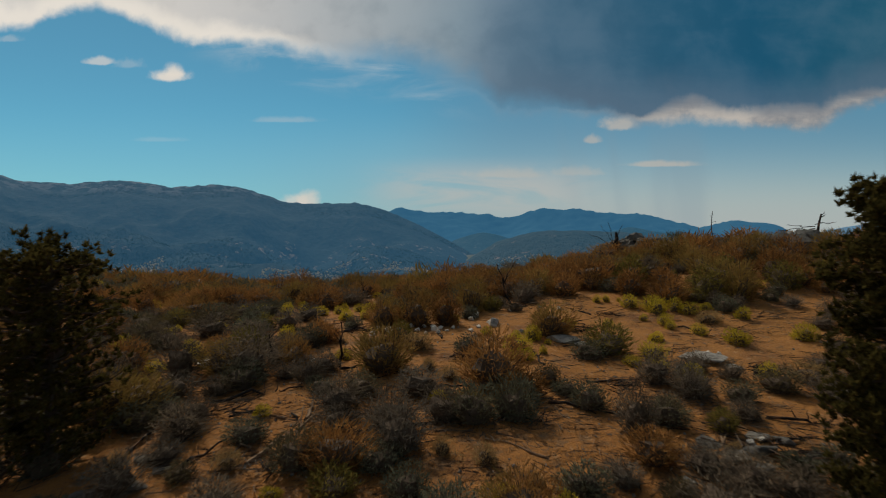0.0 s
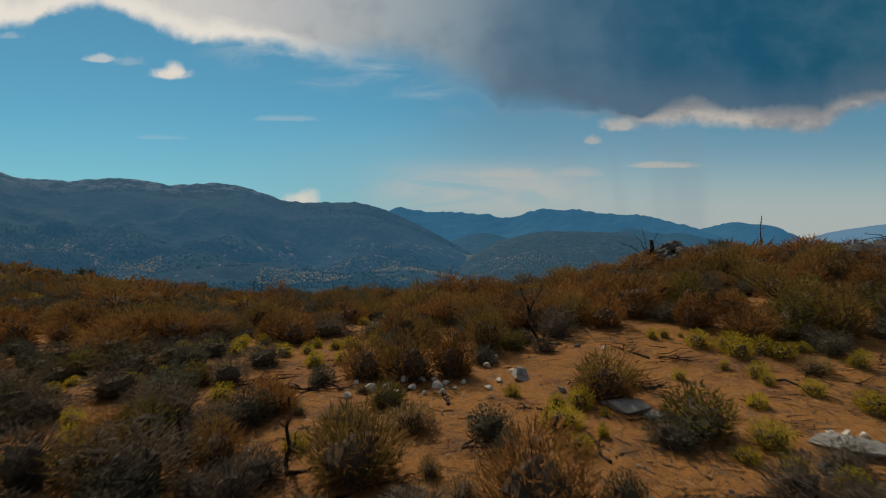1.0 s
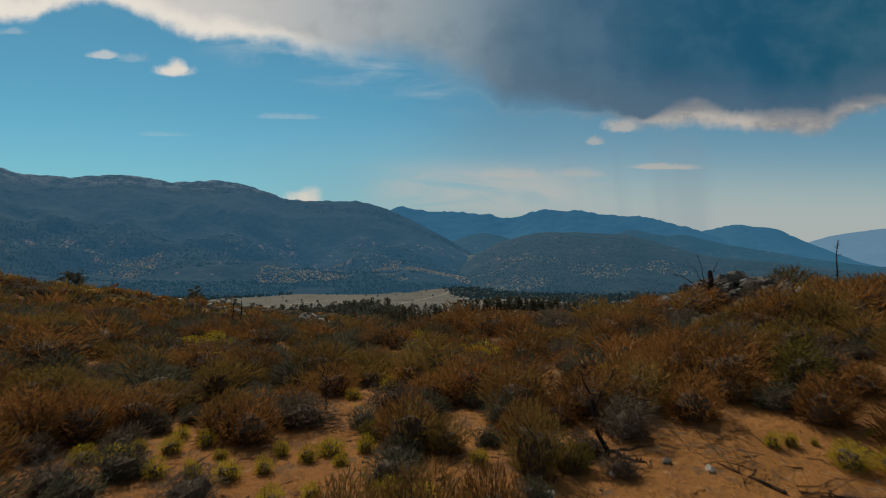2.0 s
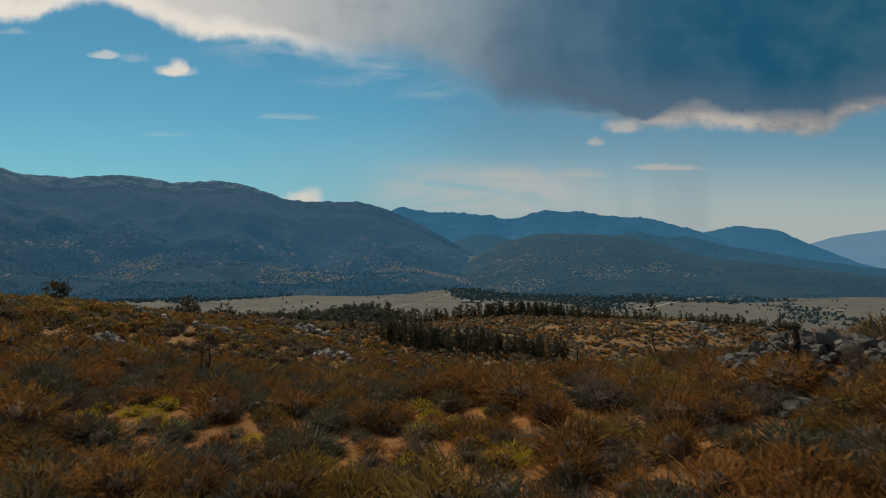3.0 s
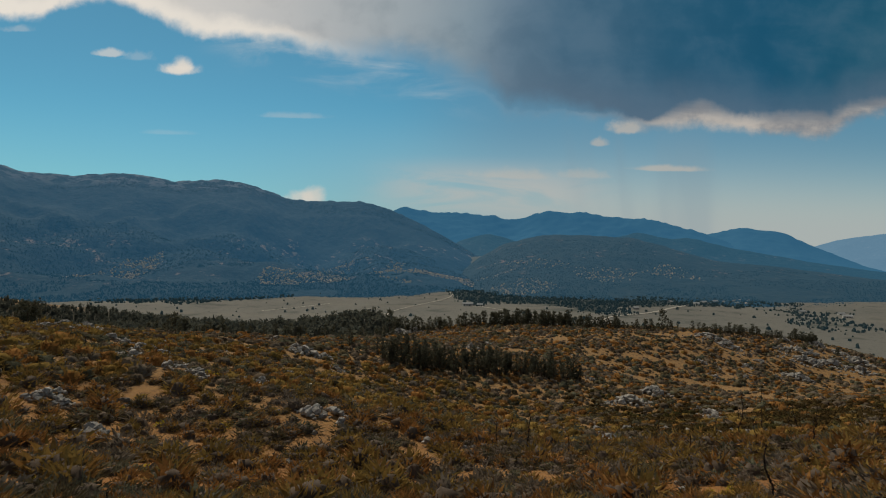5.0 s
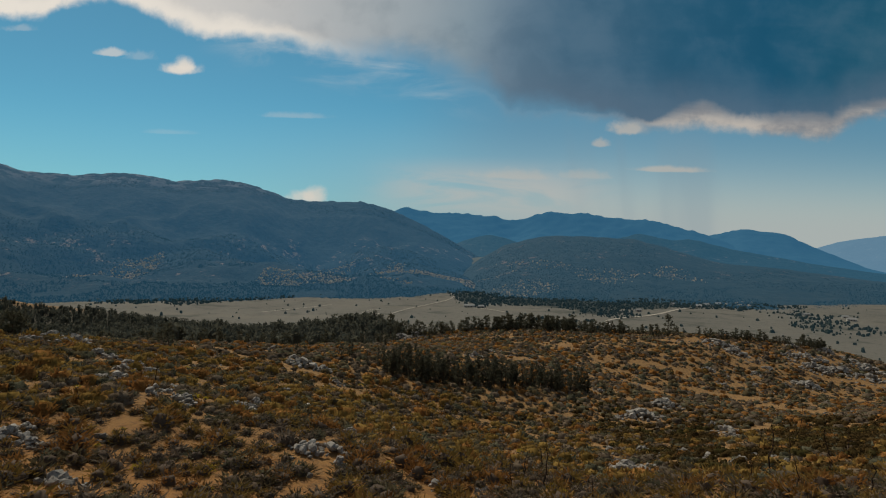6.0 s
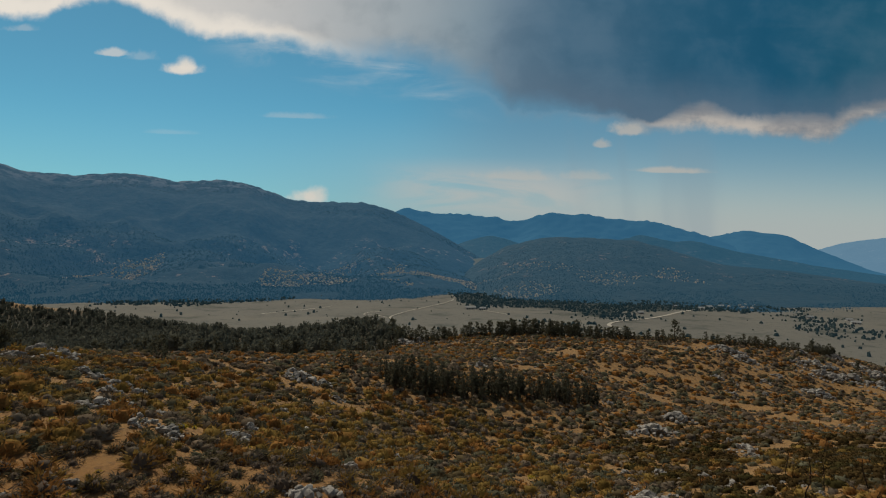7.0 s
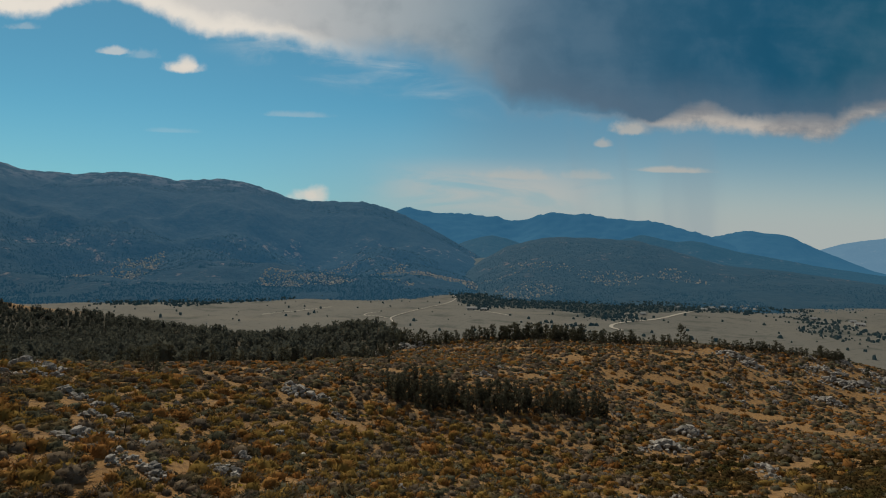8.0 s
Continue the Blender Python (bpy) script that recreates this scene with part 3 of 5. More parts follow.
def mound(rng, n, up, long, width, wild, tight):
    """Twigs and leaves over an uneven dome one metre wide and high, narrower at its foot; with a close core of dark stems."""
    lumps, swell = spin(rng, 9), rng.uniform(-0.30, 0.34, 9)
    lumps[:, 2] = np.abs(lumps[:, 2])

    def out(way):
        return 0.40 * (1 + (np.exp(7 * (way @ lumps.T - 1)) * swell).sum(1))

    def place(way, depth):
        at = way * (out(way) * depth)[:, None]
        at[:, 2] *= 1.75
        at[:, :2] *= (tight + (1 - tight) * step(0.0, 0.35, at[:, 2]))[:, None]
        return at

    way = spin(rng, n)
    way[:, 2] = np.abs(way[:, 2]) * 1.05 - 0.05
    at = place(way, rng.uniform(0.25, 1.0, n) ** 0.5)
    go = way * (1.0, 1.0, 0.6) + (0, 0, up) + rng.normal(0, wild, (n, 3))
    go = go / np.linalg.norm(go, axis=1, keepdims=True)
    tip = at + go * rng.uniform(long * 0.4, long, n)[:, None]
    tip[:, 2] = np.maximum(tip[:, 2], 0.01)
    leaves = slivers(at, tip, rng.uniform(width * 0.6, width * 1.25, n), rng)
    ring = np.radians(np.arange(0, 360, 45))
    core = []
    for rise in (0.02, 0.45, 0.8):
        flat = np.sqrt(1 - rise**2)
        core.append(place(np.stack([np.cos(ring) * flat, np.sin(ring) * flat, np.full(8, rise)], 1), rng.uniform(0.50, 0.72, 8)))
    core = np.concatenate([*core, place(np.array([[0.0, 0.0, 1.0]]), np.array([0.6]))])
    faces = []
    for i in range(2):
        for j in range(8):
            k = (j + 1) % 8
            faces += [(i * 8 + j, i * 8 + k, i * 8 + 8 + k), (i * 8 + j, i * 8 + 8 + k, i * 8 + 8 + j)]
    faces += [(16 + j, 16 + (j + 1) % 8, 24) for j in range(8)]
    return leaves, (core, np.array(faces))


# count, upward growth, length, width, disorder and tightness of the foot
FOLIAGE = {"rust": (1250, 0.7, 0.16, 0.0175, 0.50, 0.60), "grey": (1150, 0.4, 0.16, 0.0150, 0.60, 0.60), "gold": (800, 0.8, 0.13, 0.028, 0.40, 0.75), "straw": (900, 0.8, 0.17, 0.019, 0.40, 0.80),
           "green": (1100, 0.6, 0.14, 0.024, 0.50, 0.65), "sage": (1050, 0.5, 0.12, 0.026, 0.50, 0.70)}


def shrub_parts(kind, rng, amount=1.0, thick=1.0):
    """Points and faces of the stems and of the foliage."""
    count, up, long, width, wild, tight = FOLIAGE[kind]
    leaves, core = mound(rng, int(count * amount), up, long, width * thick, wild, tight)
    n = 34
    foot = np.stack([rng.normal(0, 0.05, n), rng.normal(0, 0.05, n), np.full(n, -0.05)], 1)
    way = spin(rng, n)
    way[:, 2] = np.abs(way[:, 2]) + 0.4
    stems = slivers(foot, way / np.linalg.norm(way, axis=1, keepdims=True) * (0.42, 0.42, 0.8), rng.uniform(0.012, 0.026, n), rng)
    return merge(core, stems), leaves


SHRUBS = {
    "rust": ("bitterbrush", M_RUST, "rust-brown wispy desert shrub on dry orange soil", "rust-brown shrubs of the hilltop"),
    "sage": ("sagebrush", M_SAGE, "grey-green rounded sagebrush on dry orange soil", "sagebrush of the hilltop"),
    "gold": ("rabbitbrush", M_GOLD, "low yellow-green rabbitbrush clump on bare soil", "rabbitbrush clumps of the hilltop"),
    "grey": ("dead_shrub", M_GREY, "leafless grey-brown twiggy shrub on dry soil", "leafless shrubs of the hilltop"),
    "straw": ("straw_tuft", M_STRAW, "pale straw-coloured dry tuft on bare soil", "straw tufts of the hilltop"),
    "green": ("green_shrub", M_GREEN, "olive-green loose shrub on bare orange soil", "green shrubs of the hilltop"),
}
MODELS = {}


def shrub(kind, x, y, wide, high, rng):
    """One shrub with its stems and its foliage."""
    name, mat, label, group = SHRUBS[kind]
    if kind not in MODELS:
        MODELS[kind] = []
        for seed in range(5):
            r = np.random.default_rng(100 + seed)
            stems, leaves = shrub_parts(kind, r)
            MODELS[kind].append((solid("stem", *stems, M_STEM), solid("foliage", *leaves, mat)))
    stems, leaves = MODELS[kind][rng.integers(0, 5)]
    ob = thing(name, label, "shrub", group)
    tagged(part("stem", stems, ob), kind="stuff")
    tagged(part("foliage", leaves, ob), kind="stuff")
    ob.matrix_world = pose(x, y, height(x, y) - 0.02, 0, 0, rng.uniform(0, 360)) @ Matrix.Diagonal((wide, wide, high, 1))
    return ob


# shrubs that stand apart: x, y, width, height
GOLD_A = ((-6.1, 23.2, .49, .41), (-5.4, 23.2, .45, .45), (-4.7, 23.1, .6, .4), (-4.1, 23.4, .4, .35), (-3.4, 24, .46, .36), (-2.9, 22.2, .47, .41), (-3.6, 21.9, .65, .47),
          (-2.3, 24.5, .47, .42), (-2.7, 23.8, .4, .29), (-1.6, 22.3, .51, .44), (-1, 22.1, .65, .43), (.1, 23.7, .48, .32), (-7.1, 20.9, .41, .37), (-9.2, 20.6, .55, .31),
          (-9.2, 19.8, .6, .33), (6.2, 24.3, .42, .38), (6.6, 24.3, .35, .35), (7.1, 24.3, .21, .21), (8.1, 23.3, .96, .56), (8.1, 22.8, .85, .59), (8.9, 23.1, .7, .53),
          (9.3, 22.8, .88, .49))
GOLD_B = ((10.2, 23.2, .64, .33), (8.7, 24.7, .56, .23), (4.2, 20.5, .84, .52), (5.8, 21.1, .37, .32), (1.4, 19.6, .47, .37), (2.8, 19, .72, .54), (2.3, 19, .48, .36),
          (2.2, 17.9, 1.04, .49), (3.2, 18.5, .26, .23), (2.9, 17.5, .32, .34), (2.2, 16.9, .86, .45), (6, 17.3, .88, .59), (6.9, 19.5, .69, .42), (8.6, 20.2, .61, .43),
          (4.6, 18.8, .35, .25), (7.9, 20.9, .38, .38), (7.3, 21.9, .35, .29), (12.8, 31, 1.03, .39), (5.9, 16.3, .6, .38), (9.4, 19.2, 1.04, .66), (8.7, 16.1, .61, .45),
          (11.9, 19.8, 1.03, .62))
GOLD_C = ((11, 22.1, .7, .53), (12.1, 24.5, .78, .54), (7.9, 21.4, .6, .44), (-7.6, 20.3, .66, .34), (-5.8, 21.5, .47, .27), (-7.7, 16, .62, .34), (-14.1, 33.7, .73, .61),
          (-13.7, 31.6, 1.34, .45), (-3.1, 28.3, .5, .31), (-8.2, 29.4, .45, .27), (-3.4, 32.5, .39, .29), (-5.8, 24.9, .47, .4), (-6.4, 24.5, .53, .43), (-7.1, 24.5, .38, .34),
          (-7.2, 23.8, .79, .46), (-8, 24.1, .68, .41), (-5.2, 24.1, .38, .28), (-4, 24.3, .43, .37), (-3, 24.4, .74, .43), (-1.6, 36.7, 1.28, .51), (-.6, 36.8, 1.05, .59),
          (3.8, 30.8, .55, .33))
GOLD_D = ((7.3, 23.5, .82, .54), (-13.7, 40, .92, .46), (-12.4, 39.7, 1.33, .44), (-11.6, 40.7, 1.13, .57), (-10.1, 40.6, .88, .48), (-11.2, 38.7, 1.04, .42), (-13.7, 38.9, 1.11, .44),
          (.6, 39.1, .47, .22), (.3, 37.4, .6, .34), (5.8, 37.5, .55, .36))
GREEN_A = ((4.9, 17.8, 1.76, 1.23), (10.7, 27.8, .62, .66), (1.9, 23.4, 1.02, .86), (8.6, 27.4, 2.2, 1.78), (10.9, 24.9, 2.19, 1.49), (-2, 25.4, 1.43, .59))
SAGE_A = ((.7, 17.4, 1.08, .64), (.9, 16.6, .58, .5), (-3.1, 20.4, .94, .59), (-8.2, 21.1, 2.32, 1.11), (-4.9, 26.5, 2.18, .85), (-9.3, 29.3, 2.5, 1.09), (-3.9, 11.8, 1.07, .59),
          (-2.9, 14.2, .87, .49), (.6, 12.7, 1.3, 1.09), (1.5, 12.9, 1.45, 1.23), (2.6, 15.1, .92, .66), (-7, 27, .97, .63), (.2, 27.3, .91, .61), (5.3, 26.8, .68, .46),
          (-10.9, 32.6, 2.4, 1.31), (-7.4, 39.5, 1.41, .8), (-1.6, 43.6, 1.83, .69), (1.7, 41, 1.23, .82), (.9, 38.3, 1.3, .81), (4.1, 39.2, 2.12, .77), (5.4, 38.8, 1.93, .77))
STRAW_A = ((-.8, 17.5, 1.29, .8), (-2, 19.6, .39, .27), (-2.3, 18.1, .66, .27), (9.6, 21.8, 1.35, .59), (-.4, 15.8, .54, .47), (9.8, 16, 1.41, .66))
RUST_A = ((-2.1, 20.8, 1.6, 1.33), (-1, 20.8, 1.98, 1.52), (.1, 21, 1.47, 1.54), (1.1, 23.3, 1.39, 1.7), (6.7, 27.6, 2.66, 1.74), (4.1, 26.6, 2.28, 1.42), (12, 24.3, 2, 2.4),
          (-9.8, 25.2, 2.54, 1.56), (-14.1, 29.4, 2.99, 1.5), (-3.7, 18.5, 1.63, 1.04), (-4, 16.2, 1.15, 1), (-15.3, 33.8, 3.74, 1.99), (-8.7, 31.9, 2.65, 1.53),
          (-7, 31.7, 2.16, 1.37), (-4.7, 31.2, 2.23, 1.67), (-3.2, 31.7, 1.7, 1.32), (1, 25, 1.52, 1.08), (4.6, 28.7, 2.16, 1.33), (5.6, 28, 1.8, 1.71), (10.2, 37.3, 3.09, 1.42),
          (10.6, 34.4, 2.83, 1.42), (11.7, 33.8, 3.06, 2.12))
RUST_B = ((12.5, 32.5, 2.51, 2.17), (6.7, 37.4, 2.98, 1.37), (1.8, 39.9, 3.69, 1.45), (-.3, 42.6, 3.18, 1.44), (15.3, 35.1, 2.9, 1.58), (6.5, 31.3, 2.14, 1.17),
          (-2.5, 38.1, 1.97, 1.11), (-3.5, 37.9, 1.78, 1.25), (-4.5, 40, 1.99, 1.2), (.2, 41.1, 1.23, 1.65), (2.4, 37.2, 1.9, 1.38), (6.1, 35.6, 1.85, 1.34), (7.4, 35.5, 2.23, 1.2),
          (8.1, 38.7, 1, 1))
GREY_A = ((-5.6, 17.9, 1.77, 1.06), (5.8, 27.9, 1.23, .82), (-7.6, 24.8, 1.64, .82), (-6.8, 15.5, 1.62, 1.4), (-6.4, 14.1, 1.61, .8), (-5.3, 12.1, 1.71, .91), (-2.2, 12.4, 1.4, .59),
          (-.9, 11.4, 1.56, 1.22), (-5, 15.4, 2.1, 1.4), (-3.1, 15.6, 1.22, .82), (-4, 15.2, .94, .61), (-5.4, 14.1, 1.04, .65), (4, 12.4, 1.24, 1.46), (6, 14.5, 1.64, 1.23),
          (-0, 12.7, 1.19, .92), (-8.4, 27.1, 1.79, 1.14), (-5.3, 26.3, 1.59, 1.08), (-4, 26.3, 1.84, .99), (-1.9, 27.4, 1.93, 1.04), (3.4, 25, 1.44, 1.18), (9.6, 27.9, 1.52, 1.61),
          (4.5, 38.2, 2.26, 1.26))
GREY_B = ((-7.6, 19.5, 1.5, .9), (-6.3, 18.2, 1.3, .8), (-5.3, 20.3, 1.2, .9), (-8.4, 18.3, 1.4, .9), (-8.7, 39, 1.61, 1.01), (5.5, 37.3, .72, .4), (10.1, 37.6, 1.2, 1.2))
PILE_RUST = ((12.0, 35.6, 2.0, 1.4), (13.6, 35.4, 1.9, 1.3), (12.6, 34.2, 2.1, 1.4), (8.4, 37.6, 1.9, 1.2), (9.0, 33.4, 1.9, 1.2), (10.9, 33.2, 2.0, 1.3), (14.8, 36.6, 1.8, 1.4), (7.6, 36.6, 2.0, 1.3), (6.3, 37.6, 2.2, 1.3), (8.4, 38.8, 2.0, 1.3))
KNOLL = ((17, 29.5, 2.6, 1.9), (19.5, 30, 2.8, 2.0), (15.2, 30.5, 2.4, 1.8), (22, 31, 2.8, 2.0), (17.5, 33, 2.4, 1.8), (13.8, 28.8, 2.2, 1.7), (24, 33, 2.6, 1.8), (16, 27.5, 2.0, 1.4))
KNOLL_GREEN = ((14.6, 25.6, 1.7, 1.5), (16.8, 26.6, 1.6, 1.4), (12.9, 27.4, 1.5, 1.3))
PILE_GREY = ((12.4, 37.0, 1.3, 1.2), (11.0, 37.3, 1.1, 1.0), (7.0, 35.4, 2.0, 1.1), (5.6, 35.6, 1.8, 1.0), (8.4, 36.8, 1.5, 1.0), (9.6, 34.3, 1.3, 0.9))
STANDING = (("gold", GOLD_A), ("gold", GOLD_B), ("gold", GOLD_C), ("gold", GOLD_D), ("green", GREEN_A), ("sage", SAGE_A), ("straw", STRAW_A), ("rust", RUST_A), ("rust", RUST_B), ("grey", GREY_A), ("grey", GREY_B), ("rust", PILE_RUST), ("rust", KNOLL), ("green", KNOLL_GREEN), ("grey", PILE_GREY))
# patches of bare soil: x, y, reach across, reach along
OPEN_SOIL = ((6.5, 21, 3.2, 3.4), (5.4, 24.6, 2.4, 1.4), (7.8, 18.5, 2.4, 1.9), (10.6, 20.2, 2.0, 2.5), (-4.1, 20.4, 1.2, 1.2), (-2.9, 22.8, .8, .8), (.8, 17.6, 1.4, 1.6), (2.1, 21.2, 1, 1.2), (2.0, 12.4, 1.8, 1.2), (4, 15.4, 1, 1),
             (-4.3, 13.8, 1, 0.9), (-3.2, 11.9, .8, .8), (-3.5, 24.4, 1.4, .8), (-.2, 26.6, .7, .6), (-6.8, 28.4, .6, .6), (-.3, 38.3, 1.1, .9), (4.3, 36.8, 1.3, .7), (-.4, 20.0, 1.6, 1.0), (12.7, 22.1, 1, 1), (-12.0, 39.4, 2.2, 1.5), (.8, 38.0, 1.4, .9))


def bare(x, y):
    """0 where the soil lies bare, 1 where the scrub closes: the clearing on the hilltop and patches all over the slope."""
    clearing = sum(np.exp(-(((x - px) / rx) ** 4 + ((y - py) / ry) ** 4)) for px, py, rx, ry in OPEN_SOIL)
    clearing = clearing + 1.2 * np.exp(-(((x - 12.2) / 3.2) ** 4 + ((y - 39.2) / 2.3) ** 4)) + 0.9 * np.exp(-(((x - 8.0) / 1.6) ** 4 + ((y - 34.6) / 1.0) ** 4)) + 0.9 * np.exp(-(((x - 20.5) / 3.5) ** 4 + ((y - 32.5) / 2.5) ** 4))
    gaps = rough(x, y, 4.0, 33, 3) * step(150, 90, y) + rough(x * 0.6, y * 1.5, 13.0, 37, 4) * step(90, 150, y) + 0.25 * rough(x, y, 26.0, 35, 2) + 0.30 * step(150, 60, y) + 0.25 * step(75, 50, y) * step(24, 30, y) + 0.14 * step(55, 75, y)
    gaps = gaps + 0.55 * np.exp(-(((x + 30) / 34) ** 2 + ((y - 86) / 42) ** 2))
    gaps = gaps + 0.6 * np.exp(-(((x - 72) / 48) ** 2 + ((y - 150) / 50) ** 2))
    gaps = gaps + 0.30 * rough(x, y, 9.0, 38, 2) * step(50, 80, y)
    return np.clip(1 - 1.3 * clearing, 0, 1) * step(-0.30, -0.02, gaps)


def build_near_shrubs():
    rng = np.random.default_rng(7)
    for kind, rows in STANDING:
        for x, y, wide, high in rows:
            grow = 1.3 if kind == "gold" else 1.1
            shrub(kind, x, y, wide * grow, high * grow, rng)
    # the scrub between them
    kinds = ("rust", "sage", "grey", "gold", "green", "straw")
    placed = [(r[0], r[1]) for _, rows in STANDING for r in rows]
    left = 470
    while left:
        y = rng.uniform(8.5, 30)
        x = rng.uniform(-1, 1) * (5 + y * 0.74)
        chance = bare(np.array([x]), np.array([y]))[0] * 0.92
        if rng.uniform() > chance or min((x - a) ** 2 + (y - b) ** 2 for a, b in placed) < 0.42:
            left -= rng.uniform() < 0.004
            continue
        odds = (0.10, 0.36, 0.32, 0.08, 0.07, 0.07) if y < 24 else (0.52, 0.22, 0.14, 0.06, 0.04, 0.02)
        kind = kinds[rng.choice(6, p=odds)]
        size = rng.uniform(0.85, 1.5)
        wide, high = {"rust": (1.7, 1.15), "sage": (1.1, 0.68), "grey": (1.2, 0.75), "gold": (0.65, 0.42), "green": (1.1, 0.7), "straw": (0.55, 0.4)}[kind]
        shrub(kind, x, y, wide * size, high * size * rng.uniform(0.85, 1.15), rng)
        placed.append((x, y))
        left -= 1


build_near_shrubs()


def tussock(rng, sides, twigs, width, long=0.24, body=0.7):
    """A shrub further off: a low uneven body of stems under loose twigs that make its outline."""
    core, faces = hummock(rng, sides)
    core = core * (body, body, body * 0.9)
    way = spin(rng, twigs)
    way[:, 2] = np.abs(way[:, 2]) * 1.05 - 0.05
    lumps, swell = spin(rng, 6), rng.uniform(-0.25, 0.35, 6)
    out = 1 + (np.exp(5 * (way @ lumps.T - 1)) * swell).sum(1)
    at = way * (0.36, 0.36, 0.60) * (out * rng.uniform(0.55, 1.05, twigs))[:, None]
    go = way * (1.0, 1.0, 0.5) + (0, 0, 0.75) + rng.normal(0, 0.40, (twigs, 3))
    tip = at + go / np.linalg.norm(go, axis=1, keepdims=True) * rng.uniform(0.5 * long, long, (twigs, 1))
    return merge((core, faces), slivers(at, tip, rng.uniform(0.6, 1.3, twigs) * width, rng))


def wooded(x, y):
    """Where the dark wood stands, on the shelf behind the hill."""
    border = np.interp(x, (-420, -150, -92, -72, -58, -46, -36, -26), (150, 172, 190, 197, 224, 258, 302, 345)) + 3 * np.sin(x / 9.0) + 2.5 * np.sin(x / 3.7)
    return (y > border) & (x < -27 + 3 * np.sin(y / 13.0)) & (y < 400 + shelf(x))


# outcrops of the slopes: x, y, reach
NEAR_OUTCROPS = ((-33.2, 95.2, .8), (-28.7, 94.3, 1.2), (-30.6, 95.7, .6), (-34.3, 98.7, .8), (-13.3, 84.4, 2.4), (-12.6, 96.8, 1), (-11.2, 82.2, .7), (-9.8, 87.6, .5), (-33.8, 78.5, 1),
                 (-36.3, 81.6, .7), (-1.6, 59.5, .4), (3.3, 53.3, .4), (-5.6, 51.7, .5), (.5, 56.2, .3), (-35.5, 78.7, 1.9), (-27.4, 72.2, 1.7), (-30.9, 82.2, 1), (-3.4, 80.7, .7))
SLOPE_OUTCROPS = ((-71.5, 132.9, 2.8), (-70.8, 143.5, 3), (-55.8, 124.4, 1.5), (-52.1, 121.7, 1.7), (-48, 118.7, 1.4), (-46.5, 118.9, 1.3), (-43.5, 116.4, 1.6), (-40.6, 102.3, 2.3),
                  (-38.1, 102.4, 1.6), (-25.7, 102, 2.2), (-27.2, 111.3, 1.2), (-23.8, 149.8, 1.8), (-24, 144.1, 1.3), (-27.4, 126.8, 1.1), (-7.6, 106.2, 1), (-9.6, 113.6, .7),
                  (-10.9, 119.5, .7), (51.2, 146.8, 1.8), (35, 119.7, 1.1), (37.3, 115, 1.1), (20.9, 110.9, 3.3), (20.9, 116, 1.5), (24.4, 112.9, 1.3), (22.4, 104.3, 1), (15.8, 110.3, .8),
                  (53.4, 131, .9), (39.4, 108, .8), (29.8, 132.4, 1.6), (34.4, 127, 1.3), (35.9, 112.9, 1.1), (24.3, 132.2, 1.1))
LOW_OUTCROPS = ((-81, 151.7, 4), (-43.7, 175.4, 1.9), (-31.9, 158, 4.3), (-35.3, 162, 2), (-28.3, 158.5, 2.4), (6.1, 215.6, 3.4), (12.5, 239.7, 2), (42.8, 171.6, 5), (53, 186.3, 4.7),
                (36.7, 168.3, 2), (46.4, 170.3, 1.7), (53.4, 154, 3.2), (55.4, 164.6, 1.1), (38.5, 194, 1.9))
FAR_OUTCROPS = ((-37.7, 315.9, 4.9), (-52.1, 390.8, 4.8), (-26.6, 343.4, 7.1), (-18.2, 349.6, 6), (106.7, 284.1, 3.1), (131.8, 330.1, 10.5), (136.2, 320.9, 6.7), (104.8, 266, 2.4),
                (119.3, 271.1, 2), (130.1, 292, 2.8), (172.8, 325, 12.9), (170.5, 314.7, 9.4), (151.9, 290.4, 7.4), (182.5, 315.2, 7.1), (200.8, 324.6, 8.8), (198.5, 335.3, 5.5),
                (193.3, 344.6, 5.6), (175.4, 343.6, 4.1), (191.9, 310.1, 7.1), (137.6, 282.1, 2.7), (143.2, 305.1, 3.5))


STREWN_OUTCROPS = ((-68.2, 135.9, 2.2), (-64.6, 135.8, 1.8), (-54.4, 122.6, 1.6), (-46.1, 114.3, 1.7), (-41.3, 104.8, 1.5), (-38.3, 104.1, 1.4), (-35.4, 105.9, 1.2), (-32.2, 108.1, 1.0), (-32.3, 96.8, 1.2), (-29.7, 95.6, 1.3), (-25.9, 101.1, 0.9))


def rocky(x, y):
    """Where an outcrop breaks the scrub."""
    out = np.zeros(np.shape(x), bool)
    for px, py, reach in NEAR_OUTCROPS + SLOPE_OUTCROPS + LOW_OUTCROPS + FAR_OUTCROPS + STREWN_OUTCROPS:
        out |= ((x - px) / (reach * 1.05)) ** 2 + ((y - py + 0.35 * reach) / (reach * 1.1)) ** 2 < 1
    return out


